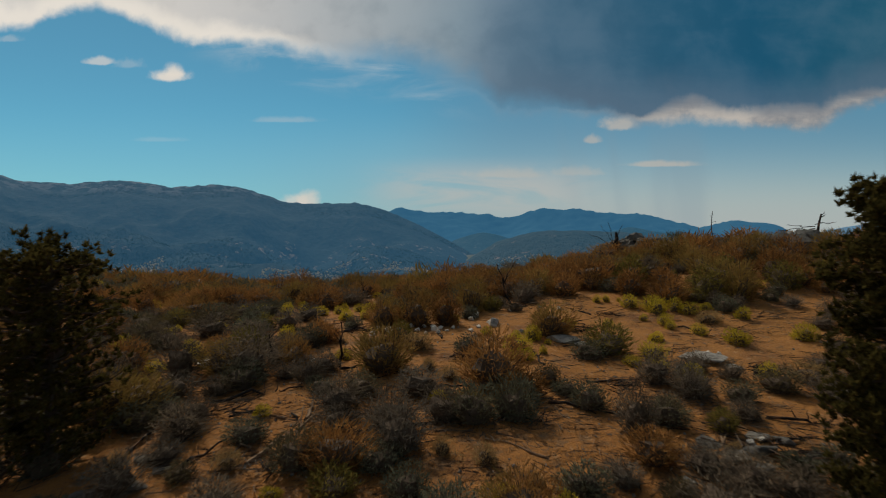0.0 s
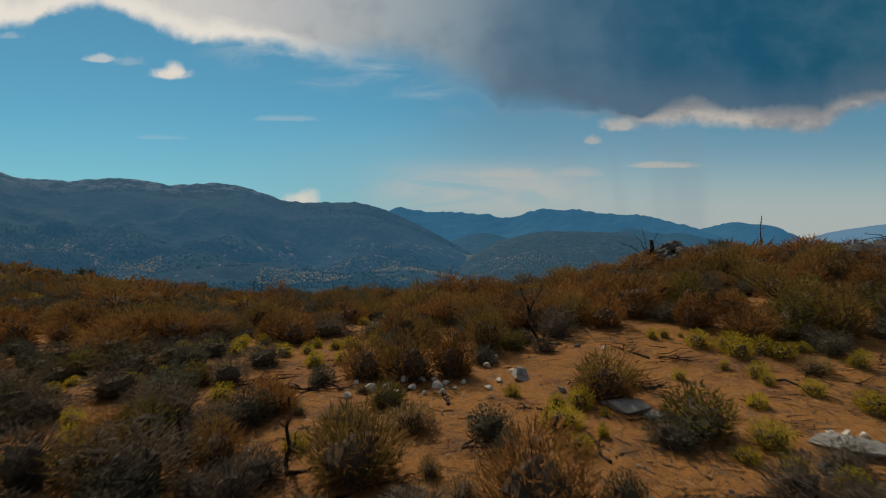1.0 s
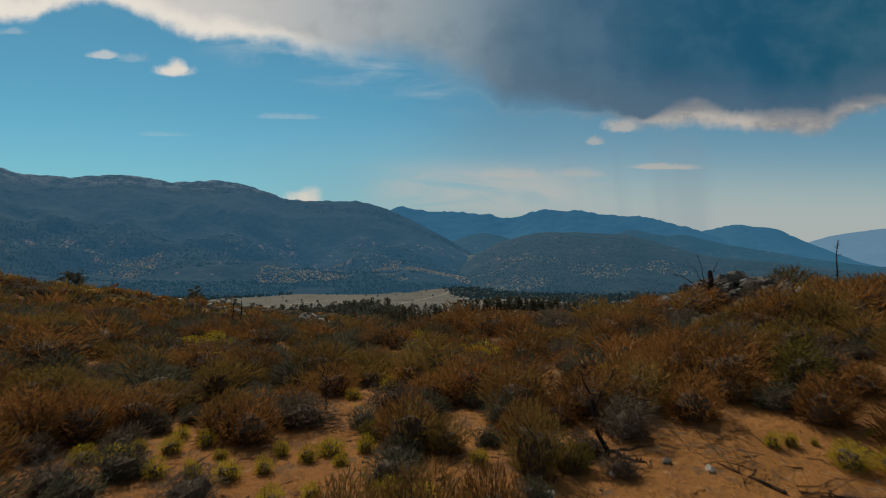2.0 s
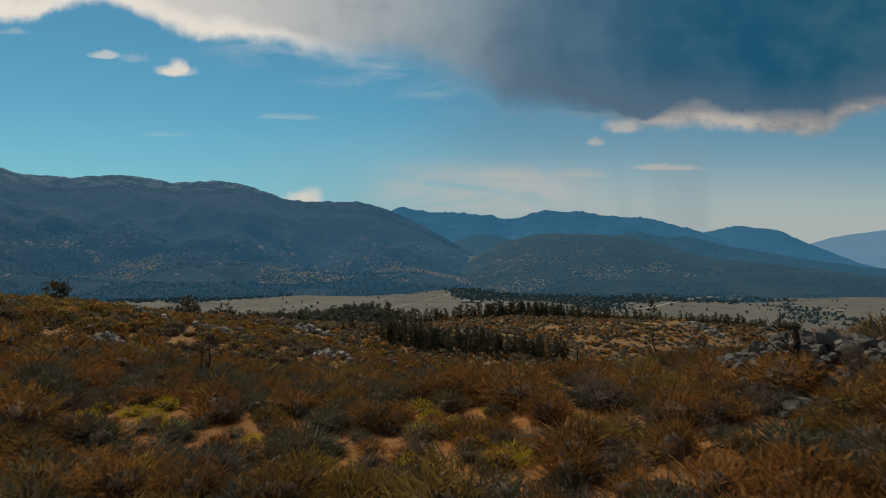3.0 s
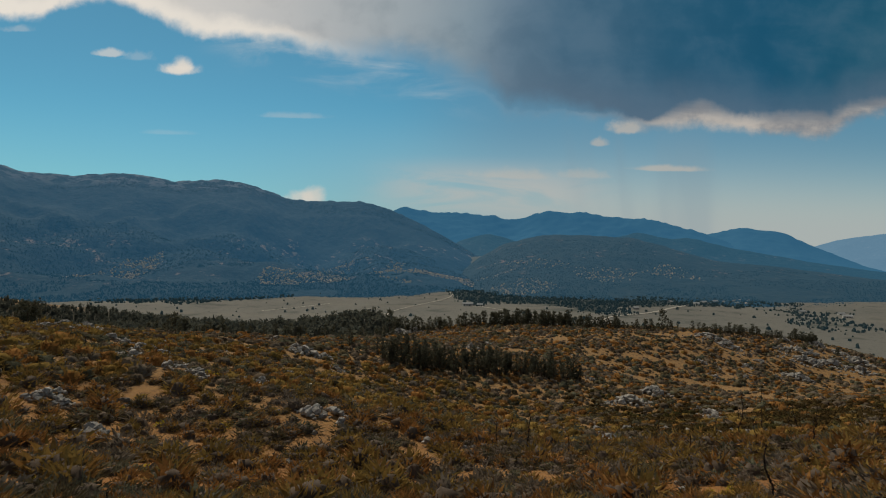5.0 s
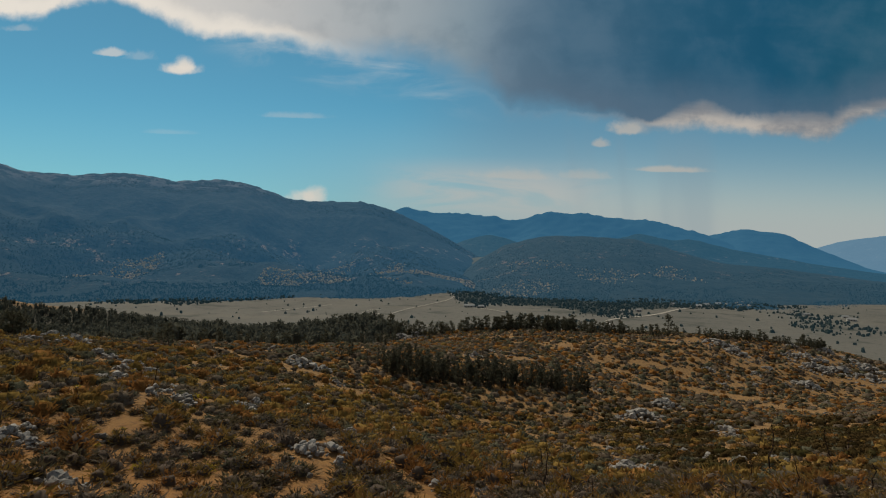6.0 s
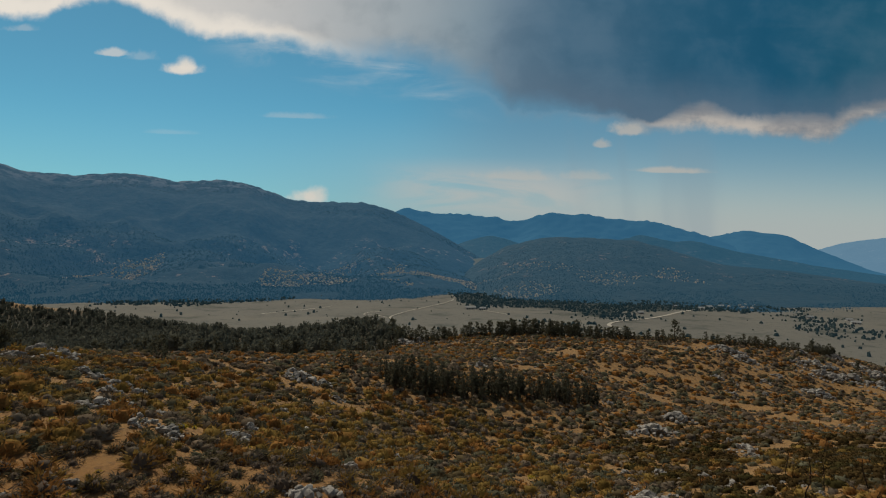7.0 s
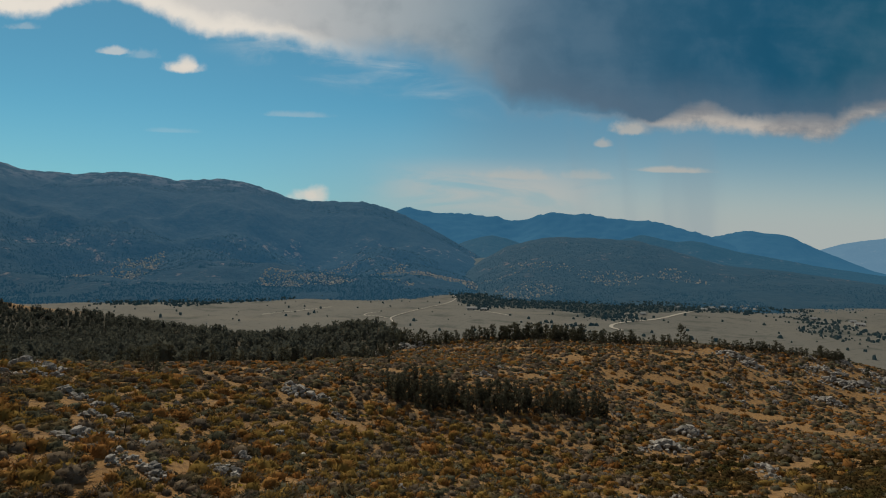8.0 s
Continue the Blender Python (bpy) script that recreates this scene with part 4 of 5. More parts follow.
def scrub(name, label, mat, count, near, far, wide, high, seed, grow=0.0):
    """The scrub further down, more than one could count."""
    rng = np.random.default_rng(seed)
    sides, twigs, width, long, body = (4, 11, 0.27, 0.36, 0.80) if near > 150 else (5, 38, 0.115, 0.32, 0.72) if near > 80 else (5, 84, 0.072, 0.32, 0.55) if near > 50 else (6, 340, 0.027, 0.27, 0.44)
    templates = [tussock(rng, sides, twigs, width, long, body) for _ in range(10)]
    n = count * 6
    r = rng.uniform(near, far, n) if grow else np.sqrt(rng.uniform(near**2, far**2, n))
    a = np.radians(rng.uniform(-41, 41, n))
    x, y = r * np.sin(a), r * np.cos(a)
    keep = (rng.uniform(0, 1, n) < bare(x, y)) & ((np.abs(x) > 5 + y * 0.74) | (y > 30)) & (~wooded(x, y)) & (~rocky(x, y) | (rng.uniform(0, 1, n) < 0.12)) & (y < 368 + shelf(x)) & (rng.uniform(0, 1, n) > 0.72 * np.exp(-((x - 60) / 40) ** 4 - ((y - 132) / 36) ** 4) * step(24, 34, x))
    x, y, r = x[keep][:count], y[keep][:count], r[keep][:count]
    size = np.clip(np.exp(rng.normal(-0.12, 0.36, len(x))), 0.4, 1.9) * (1 + grow * (r - near) / (far - near))
    verts, faces = strew(templates, x, y, wide * size, high * size * rng.uniform(0.8, 1.2, len(x)), rng)
    mesh = solid(name, verts, faces, mat, True)
    if near < 80:  # bare stems within the closer shrubs
        mesh.materials.append(M_STEM)
        mesh.polygons.foreach_set("material_index", np.tile(np.repeat((1, 0), (3 * sides, twigs)), len(x)).astype(np.int32))
    tagged(new(name, mesh), label, "shrubs", kind="stuff")


scrub("bitterbrush_scrub", "rust-brown scrub on the hill's crest", M_RUST, 680, 28, 57, 1.8, 1.05, 41)
scrub("sagebrush_scrub", "grey-green sagebrush on the hill's crest", M_SAGE, 720, 28, 57, 1.5, 0.85, 42)
scrub("dead_scrub", "grey-brown leafless scrub on the hill's crest", M_GREY, 480, 28, 57, 1.45, 0.8, 43)
scrub("rabbitbrush_scrub", "yellow-green rabbitbrush dotted over the crest", M_GOLD, 240, 28, 60, 0.8, 0.45, 44)
def outer_scrub(name, label, mat, count, seed):
    """The scrub of the hilltop to the sides and behind."""
    rng = np.random.default_rng(seed)
    r, a = rng.uniform(6, 75, count * 2), np.radians(rng.uniform(0, 360, count * 2))
    x, y = r * np.sin(a), 8 + r * np.cos(a)
    keep = ((y < 8.5) | (np.abs(x) > 5.5 + y * 0.76)) & (np.hypot(x, y) > 5) & (rng.uniform(0, 1, len(x)) < bare(x, y))
    x, y = x[keep][:count], y[keep][:count]
    size = rng.uniform(0.9, 2.0, len(x))
    tagged(new(name, solid(name, *strew([tussock(rng, 5, 24, 0.10) for _ in range(5)], x, y, size, size * 0.6, rng), mat, True)), label, "shrubs", kind="stuff")


outer_scrub("outer_bitterbrush_scrub", "rust-brown scrub round the hilltop", M_RUST, 2500, 55)
outer_scrub("outer_sagebrush_scrub", "grey-green sagebrush round the hilltop", M_SAGE, 2500, 56)
scrub("upper_bitterbrush_scrub", "rust-brown scrub on the upper hillside", M_RUST, 945, 54, 95, 2.1, 1.3, 45)
scrub("slope_bitterbrush_scrub", "rust-brown scrub covering the hillside", M_RUST, 2400, 93, 165, 2.1, 1.3, 65)
scrub("upper_sagebrush_scrub", "grey-green sagebrush on the upper hillside", M_SAGE, 999, 54, 95, 1.9, 0.9, 46)
scrub("slope_sagebrush_scrub", "grey-green sagebrush covering the hillside", M_SAGE, 2450, 93, 165, 1.9, 0.9, 66)
scrub("upper_dead_scrub", "grey-brown leafless scrub on the upper hillside", M_GREY, 837, 54, 95, 1.9, 0.9, 47)
scrub("slope_dead_scrub", "grey-brown leafless scrub covering the hillside", M_GREY, 2100, 93, 165, 1.9, 0.9, 67)
scrub("slope_rabbitbrush_scrub", "yellow-green rabbitbrush dotted over the hillside", M_GOLD, 550, 54, 165, 0.9, 0.45, 48)
scrub("far_bitterbrush_scrub", "rust-brown scrub on the lower hillside", M_RUST, 3300, 160, 440, 2.0, 1.0, 49, 0.6)
scrub("far_sagebrush_scrub", "dark olive scrub on the lower hillside", M_SAGE, 5600, 160, 440, 2.1, 0.95, 50, 0.6)
scrub("far_dead_scrub", "dark leafless scrub on the lower hillside", M_GREY, 6700, 160, 440, 2.1, 0.9, 51, 0.6)


def gully_scrub():
    """Close brush in the hollow of the slope."""
    rng = np.random.default_rng(58)
    x, y = rng.normal(56, 26, 4300), rng.normal(132, 24, 4300)
    keep = (y > 92) & (x > 26) & (rough(x, y, 9.0, 39, 3) > -0.2) & ~rocky(x, y)
    x, y = x[keep], y[keep]
    size = rng.uniform(1.3, 2.6, len(x))
    tagged(new("gully_brush", solid("gully_brush", *strew([tussock(rng, 5, 24, 0.13) for _ in range(8)], x, y, size, size * 0.6, rng), M_OLIVE, True)), "olive-brown close brush in the hollow of the slope", "shrubs", kind="stuff")


gully_scrub()


# ---- pines ----
def pine(rng, high, wide, limbs, clumps, tufts, tuft_size, tip=0.25, bare_to=0.12, low=0.0, broad=1.0):
    """Trunk and limbs, and the crown of needle tufts."""
    lean = rng.normal(0, 0.03, 2) * high
    trunk_line = crooked((0, 0, -0.25), (lean[0], lean[1], high * 0.97), high * 0.008, 8, rng)
    wood = [tube(trunk_line if limbs > 40 else trunk_line[::2], np.linspace(high * 0.026 + 0.02, 0.015, 8 if limbs > 40 else 4), 7 if limbs > 40 else 5)]
    at = []
    for i in range(limbs):
        t = bare_to + (0.97 - bare_to) * (i + rng.uniform(0, 1)) / limbs
        foot = np.array([np.interp(t * high, trunk_line[:, 2], trunk_line[:, k]) for k in range(3)])
        reach = wide * (tip + (1 - tip) * np.sin(np.pi * np.clip(1.04 - t, 0, 1) ** 0.75)) * rng.uniform(0.6, 1.1)
        reach = reach * (1 - low) + low * wide * (1.02 - t) ** 0.6 * rng.uniform(0.65, 1.1)
        a = rng.uniform(0, 2 * np.pi)
        end = foot + np.array([np.cos(a) * reach, np.sin(a) * reach, reach * rng.uniform(-0.05, 0.55)])
        line = crooked(foot, end, reach * 0.05, 4, rng)
        if limbs > 60 or i % 5 == 0:
            wood.append(tube(line if limbs > 60 else line[::3], np.linspace(0.012 + reach * 0.016, 0.004, 4 if limbs > 60 else 2), 4 if limbs > 60 else 3))
        f = rng.uniform(0.25, 1.0, clumps)[:, None]
        at.append(foot + (end - foot) * f + rng.normal(0, 0.075 * reach + 0.03, (clumps, 3)))
    at = np.concatenate([*at, trunk_line[-1] + rng.normal(0, 0.06 * wide, (clumps, 3))])
    base = np.repeat(at, tufts, 0)
    way = spin(rng, len(base)) + (0, 0, 0.35)
    crown = slivers(base, base + way * (tuft_size * rng.uniform(0.6, 1.2, len(base)))[:, None], rng.uniform(0.16, 0.34, len(base)) * tuft_size * broad, rng)
    return merge(*wood), crown


def pine_tree(name, label, x, y, models, scale, turn, group=""):
    trunk, crown = models
    ob = thing(name, label, "tree", group)
    part("trunk", trunk, ob)
    part("crown", crown, ob)
    ob.matrix_world = pose(x, y, height(x, y) - 0.05, 0, 0, turn) @ Matrix.Diagonal((scale, scale, scale, 1))
    return ob


def build_pines():
    rng = np.random.default_rng(21)
    for x, y, high, wide, tip, label in ((-7.15, 10.9, 4.15, 1.9, 0.22, "bushy dark pinyon pine beside the clearing"), (-11.4, 12.8, 4.3, 1.9, 0.3, "dark pinyon pine behind another pine"),
                                         (6.95, 9.3, 5.65, 1.25, 0.62, "tall dark pine with a clumped open top")):
        wood, crown = pine(rng, high, wide, 150, 15 if x < 0 else 26, 15, 0.095, tip, 0.05, 0.35 if x < 0 else 0.3, 2.3)
        pine_tree("pine_tree", label, x, y, (solid("trunk", *wood, M_BARK), solid("crown", *crown, M_NEEDLE)), 1.0, rng.uniform(0, 360))
    models, slim = [], []
    for k in range(6):
        wood, crown = pine(rng, 6.0, rng.uniform(1.8, 3.0), 24, 3, 5, 0.74, rng.uniform(0.10, 0.32), 0.05, rng.uniform(0.2, 0.8), 1.5)
        models.append((solid("trunk", *wood, M_BARK), solid("crown", *crown, M_GROVE)))
        wood, crown = pine(rng, 6.6, rng.uniform(1.1, 1.9), 26, 3, 4, 0.62, rng.uniform(0.06, 0.18), 0.10, rng.uniform(0.4, 1.0), 1.4)
        slim.append((solid("trunk", *wood, M_BARK), solid("crown", *crown, M_GROVE)))
    # the grove in the hollow
    front = np.array(((-28, 171.6), (-22.3, 171.7), (-14.3, 168.5), (-6.9, 171.2), (2.1, 174.9), (11.7, 178.6), (23.3, 183.8), (34.5, 188.9)))
    for k in range(150):
        t = (k * 0.618 + rng.uniform(0, 0.02)) % 1.0
        t = t if k % 9 == 0 else 0.24 + 0.76 * t
        x, y = (np.interp(t * 7, np.arange(8), front[:, c]) for c in (0, 1))
        deep = rng.uniform(0, 1) ** 1.4 * (13 - 9 * t)
        pine_tree("grove_pine", "dark pine standing close in a grove", x - 0.25 * deep + rng.normal(0, 0.8), y + deep, (models if k % 4 == 0 else slim)[k % 6], (0.40 + 0.60 * rng.uniform(0, 1) ** 0.8) * (0.72 if t < 0.24 else 1.0), rng.uniform(0, 360), "pines of the grove")
    # trees on the edge of the lower hill
    for k in range(300):
        u = (k * 0.618) % 1.0
        x = (28 + 36 * u, -6 + 92 * u, 62 + 30 * u, 88 + 34 * u, 134 + 44 * u, -32 + 30 * u, 28 + 36 * u, 130 + 60 * u, 186 + 10 * u, -6 + 40 * u)[k % 10]
        y = 350 + rng.normal(0, 3)
        tall = 0.5 + 0.75 * rng.uniform(0, 1) ** 1.5 if x < 90 else 0.4 + 0.6 * rng.uniform(0, 1) ** 1.5
        pine_tree("edge_pine", "dark pine on the edge of the lower hill", x, y, models[k % 6], tall * (1.2 if 28 < x < 64 else 1.0), rng.uniform(0, 360), "pines on the hill's edge")
    # trees before the wood
    for k in range(90):
        x = -165 + 138 * ((k * 0.618) % 1.0)
        y = np.interp(x, (-420, -150, -92, -72, -58, -46, -36, -26), (150, 172, 190, 197, 224, 258, 302, 345)) + rng.normal(0, 3.0)
        pine_tree("wood_pine", "dark pine before the dense wood", x, y, models[k % 6], rng.uniform(0.5, 1.0), rng.uniform(0, 360), "pines before the wood")
    # single trees
    for x, y, s in ((-61, 159, 0.8), (-37, 171.4, 0.45), (-95, 165, 0.9), (-90, 163, 0.6), (-66, 166, 0.7), (-57.8, 154, 0.5), (112, 345, 1.75), (-33, 359, 1.8), (-11, 330, 0.95), (-22, 226, 0.7), (60, 300, 0.6), (122, 290, 0.5), (85, 268, 0.5), (-74, 194, 0.9), (192, 326, 0.9), (194, 329, 0.7)):
        pine_tree("lone_pine", "single dark pine among the scrub", x, y, models[rng.integers(0, 6)], s, rng.uniform(0, 360), "single pines of the slope")
    wood, crown = pine(rng, 4.4, 3.0, 60, 8, 8, 0.42, 0.6, 0.03, 0.0, 1.6)
    pine_tree("juniper_tree", "round dark juniper on the hill's skyline", -81, 141, (solid("trunk", *wood, M_BARK), solid("crown", *crown, M_GROVE)), 1.0, 40)
    # the wood
    far = []
    for _ in range(6):
        v, f = hummock(rng, 5)
        v = v * (2.3, 2.3, 3.6)
        way = spin(rng, 20)
        way[:, 2] = np.abs(way[:, 2]) * 1.1 - 0.1
        at = way * (1.35, 1.35, 2.3) * rng.uniform(0.55, 1.0, (20, 1)) + (0, 0, 1.9)
        tip = at + (way + rng.normal(0, 0.5, (20, 3)) + (0, 0, 0.3)) * rng.uniform(0.35, 0.75, (20, 1))
        far.append(merge((v, f), slivers(at, tip, rng.uniform(0.8, 1.4, 20), rng)))
    n = 46000
    x, y = rng.uniform(-480, 0, n), rng.uniform(160, 620, n)
    keep = wooded(x, y) & (x > -12 - 0.86 * y)
    x, y = x[keep][:7000], y[keep][:7000]
    s = 0.45 + 1.0 * rng.uniform(0, 1, len(x)) ** 1.8
    tagged(new("pine_wood", solid("pine_wood", *strew(far, x, y, s, s * rng.uniform(0.8, 1.4, len(x)), rng), M_FARPINE)), "dark dense pine wood on the hill's back", "wood", kind="stuff")


build_pines()


def diamonds(rng, n=5):
    """Small uneven crowns for woods far off."""
    out = []
    for _ in range(n):
        a = np.linspace(0, 2 * np.pi, 5, endpoint=False) + rng.uniform(0, 1)
        ring = np.stack([np.cos(a), np.sin(a), np.zeros(5)], 1) * rng.uniform(0.75, 1.2, (5, 1)) * 0.5 + (0, 0, 0.22)
        verts = np.concatenate([ring, [(0, 0, 1.0)]])
        faces = [(i, (i + 1) % 5, 5) for i in range(5)]
        out.append((verts, np.array(faces)))
    return out


def between(x, y, z, i, j, rng):
    """Points strewn between the rows and columns of a slope."""
    u, v = rng.uniform(0, 1, len(i)), rng.uniform(0, 1, len(i))
    k, h = np.minimum(i + 1, x.shape[0] - 1), np.minimum(j + 1, x.shape[1] - 1)
    return [(a[i, j] * (1 - v) + a[i, h] * v) * (1 - u) + (a[k, j] * (1 - v) + a[k, h] * v) * u for a in (x, y, z)]


def slope_wood(name, label, slope, count, low, high, size, seed):
    rng = np.random.default_rng(seed)
    x, y, z, t = SLOPES[slope]
    i = np.where((t[:, 0] > low) & (t[:, 0] < high))[0]
    pick = i[0] + ((i[-1] - i[0]) * rng.uniform(0, 1, count) ** 1.25).astype(int)
    j = rng.integers(0, x.shape[1], count)
    px, py, pz = between(x, y, z, pick, j, rng)
    keep = (rough(px, py, 130.0, seed, 3) > -0.22) & (pz > land(px, py) - 2)
    px, py, pz = px[keep], py[keep], pz[keep]
    s = size * rng.uniform(0.5, 1.15, len(px))
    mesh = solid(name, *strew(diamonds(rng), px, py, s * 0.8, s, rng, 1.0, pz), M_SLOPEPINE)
    tagged(new(name, mesh), label, "wood", kind="stuff")


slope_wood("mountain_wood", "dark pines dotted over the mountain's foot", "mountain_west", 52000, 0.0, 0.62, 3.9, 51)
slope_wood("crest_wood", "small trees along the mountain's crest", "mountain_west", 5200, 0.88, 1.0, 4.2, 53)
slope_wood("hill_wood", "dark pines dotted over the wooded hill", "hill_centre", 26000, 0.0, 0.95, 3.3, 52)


def meadow_trees():
    rng = np.random.default_rng(60)
    n = 24000
    a, r = np.radians(rng.uniform(-34, 42, n)), rng.uniform(600, 1320, n)
    x, y = r * np.sin(a), r * np.cos(a)
    turn = np.degrees(a)
    foot = np.interp(x, (-710, -550, -417, -348, -226, -112, -54, 0, 33, 150, 225, 316, 487, 660, 740), (1112, 1006, 982, 1102, 1266, 1177, 1700, 1250, 1020, 1030, 930, 985, 1100, 1185, 1220))
    thick = 0.014 + 0.9 * step(-15, 30, y - foot + 130 * rough(x, y, 84.0, 69, 3) + 90 * rough(x, y, 210.0, 70, 2)) + 0.55 * step(0.16, 0.30, rough(x, y, 130.0, 64, 3)) * step(6, 14, turn) * step(760, 880, r)
    keep = rng.uniform(0, 1, n) < thick
    x, y = x[keep], y[keep]
    s = 2.0 + 4.5 * rng.uniform(0, 1, len(x)) ** 1.6
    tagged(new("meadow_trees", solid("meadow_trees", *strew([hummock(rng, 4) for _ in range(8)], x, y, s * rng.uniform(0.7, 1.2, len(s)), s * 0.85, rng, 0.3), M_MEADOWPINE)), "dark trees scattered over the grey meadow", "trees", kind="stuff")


meadow_trees()


def slope_rocks():
    """Pale outcrops on the mountain's foot and on the hill before it."""
    rng = np.random.default_rng(71)
    for name, slope, count, high, seed, low in (("mountain_rocks", "mountain_west", 36000, 0.46, 171, 0.15), ("hill_rocks", "hill_centre", 8000, 0.75, 172, 0.30)):
        x, y, z, t = SLOPES[slope]
        i = np.where((t[:, 0] > 0.03) & (t[:, 0] < high))[0]
        pick, j = rng.choice(i, count), rng.integers(0, x.shape[1], count)
        px, py, pz = between(x, y, z, pick, j, rng)
        if slope == "hill_centre":
            px, py, pz = px[px < 620], py[px < 620], pz[px < 620]
        keep = (rough(px, py, 190.0, seed, 3) > low) & (pz > land(px, py) + 2)
        px, py, pz = px[keep], py[keep], pz[keep]
        s = 1.9 + 4.4 * rng.uniform(0, 1, len(px)) ** 3
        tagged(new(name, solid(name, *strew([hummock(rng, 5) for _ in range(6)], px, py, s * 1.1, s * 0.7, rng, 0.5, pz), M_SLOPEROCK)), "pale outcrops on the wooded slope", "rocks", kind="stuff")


slope_rocks()


# ---- the valley: tracks and houses ----
def ribbon(name, label, points, wide):
    points = np.array(points, float)
    t = np.linspace(0, len(points) - 1, len(points) * 14)
    k = np.arange(len(points))
    line = np.stack([np.interp(t, k, points[:, 0]), np.interp(t, k, points[:, 1])], 1)
    line = np.stack([np.convolve(np.pad(line[:, c], 7, mode="edge"), np.ones(15) / 15, "valid") for c in (0, 1)], 1)
    way = np.gradient(line, axis=0)
    side = np.stack([-way[:, 1], way[:, 0]], 1) / np.linalg.norm(way, axis=1, keepdims=True) * wide / 2
    across = np.stack([line - side, line - side / 3, line + side / 3, line + side], 1)
    z = land(across[..., 0], across[..., 1]) + 0.6
    tagged(new(name, sheet(name, across[..., 0], across[..., 1], z, M_ROAD)), label, "road", kind="structure")


ribbon("road", "pale gravel road winding over the meadow", [(215, 790), (205, 830), (232, 880), (300, 925), (345, 985), (420, 1070), (470, 1120), (540, 1200), (575, 1260)], 5)
ribbon("track_1", "pale dirt track over the grey meadow", [(-70, 800), (-76, 830), (-84, 860), (-82, 890), (-60, 960), (-25, 1040), (0, 1130), (15, 1230), (-10, 1290)], 2.2)
ribbon("track_2", "pale dirt track over the grey meadow", [(-84, 860), (-105, 890), (-125, 885), (-122, 920), (-100, 940)], 2)
ribbon("track_3", "pale dirt track over the grey meadow", [(-270, 880), (-235, 930), (-200, 990), (-190, 1010)], 2.5)
ribbon("track_4", "pale dirt track over the grey meadow", [(33, 985), (60, 975), (90, 930)], 3)


def house(x, y, turn, long, deep, eaves, roof_mat, label):
    """A small house with gable roof, door and windows."""
    ob = thing("house", label, "house", "houses of the valley")
    bm = bmesh.new()
    bmesh.ops.create_cube(bm, size=1.0)
    bmesh.ops.scale(bm, vec=(long, deep, eaves + 0.6), verts=bm.verts)
    bmesh.ops.translate(bm, vec=(0, 0, (eaves - 0.6) / 2), verts=bm.verts)
    walls = bpy.data.meshes.new("wall")
    bm.to_mesh(walls)
    bm.free()
    walls.materials.append(M_WALLS)
    part("wall", walls, ob)
    a, b, ridge = long / 2 + 0.4, deep / 2 + 0.4, eaves + deep * 0.32
    verts = np.array([(-a, -b, eaves - 0.1), (a, -b, eaves - 0.1), (a, b, eaves - 0.1), (-a, b, eaves - 0.1), (-a, 0, ridge), (a, 0, ridge)])
    faces = np.array([(0, 1, 5), (0, 5, 4), (2, 3, 4), (2, 4, 5), (0, 4, 3), (1, 2, 5), (0, 2, 1), (0, 3, 2)])
    part("roof", solid("roof", verts, faces, roof_mat), ob)
    for name, px, wide, low, high in (("door", -long * 0.1, 1.0, 0.0, 2.1), ("window", -long * 0.35, 1.4, 0.9, 2.1), ("window", long * 0.2, 1.4, 0.9, 2.1)):
        v = np.array([(px + i * wide / 2, -deep / 2 - 0.03 + j * 0.06, k) for i in (-1, 1) for j in (0, 1) for k in (low, high)])
        f = np.array([(0, 4, 5, 1), (2, 3, 7, 6), (0, 1, 3, 2), (4, 6, 7, 5), (1, 5, 7, 3), (0, 2, 6, 4)])
        part(name, solid(name, v, f, M_CHAR), ob)
    ob.matrix_world = pose(x, y, height(x, y), 0, 0, turn)


for hx, hy, ht, hl, hd, he in ((33, 1000, 6, 22, 9, 3.4), (52, 992, 10, 12, 8, 3.0), (440, 1090, -15, 13, 9, 3.2), (470, 1130, 20, 14, 9, 3.2), (505, 1160, 0, 12, 9, 3), (405, 1120, 35, 11, 8, 3), (590, 915, -20, 16, 9, 3.2), (565, 985, 10, 14, 8, 3), (610, 960, 0, 12, 8, 3), (300, 985, 15, 12, 8, 3)):
    house(hx, hy, ht, hl * 0.75, hd * 0.8, he * 0.85, M_ROOF, "small pale farmhouse with a gable roof")


# ---- rocks ----
def boulder_mesh(name, seed, flat, mat, points=22, bevel=True):
    rng = np.random.default_rng(seed)
    bm = bmesh.new()
    for p in spin(rng, points) * rng.uniform(0.8, 1.0, (points, 1)) * (0.5, 0.5 * rng.uniform(0.7, 1.0), 0.5 * flat):
        bm.verts.new(p)
    bmesh.ops.convex_hull(bm, input=bm.verts)
    loose = [v for v in bm.verts if not v.link_faces]
    bmesh.ops.delete(bm, geom=loose, context="VERTS")
    if bevel:
        bmesh.ops.bevel(bm, geom=list(bm.edges), offset=0.02, segments=1, affect="EDGES", clamp_overlap=True)
    bmesh.ops.triangulate(bm, faces=bm.faces)
    mesh = bpy.data.meshes.new(name)
    bm.to_mesh(mesh)
    bm.free()
    mesh.materials.append(mat)
    return mesh


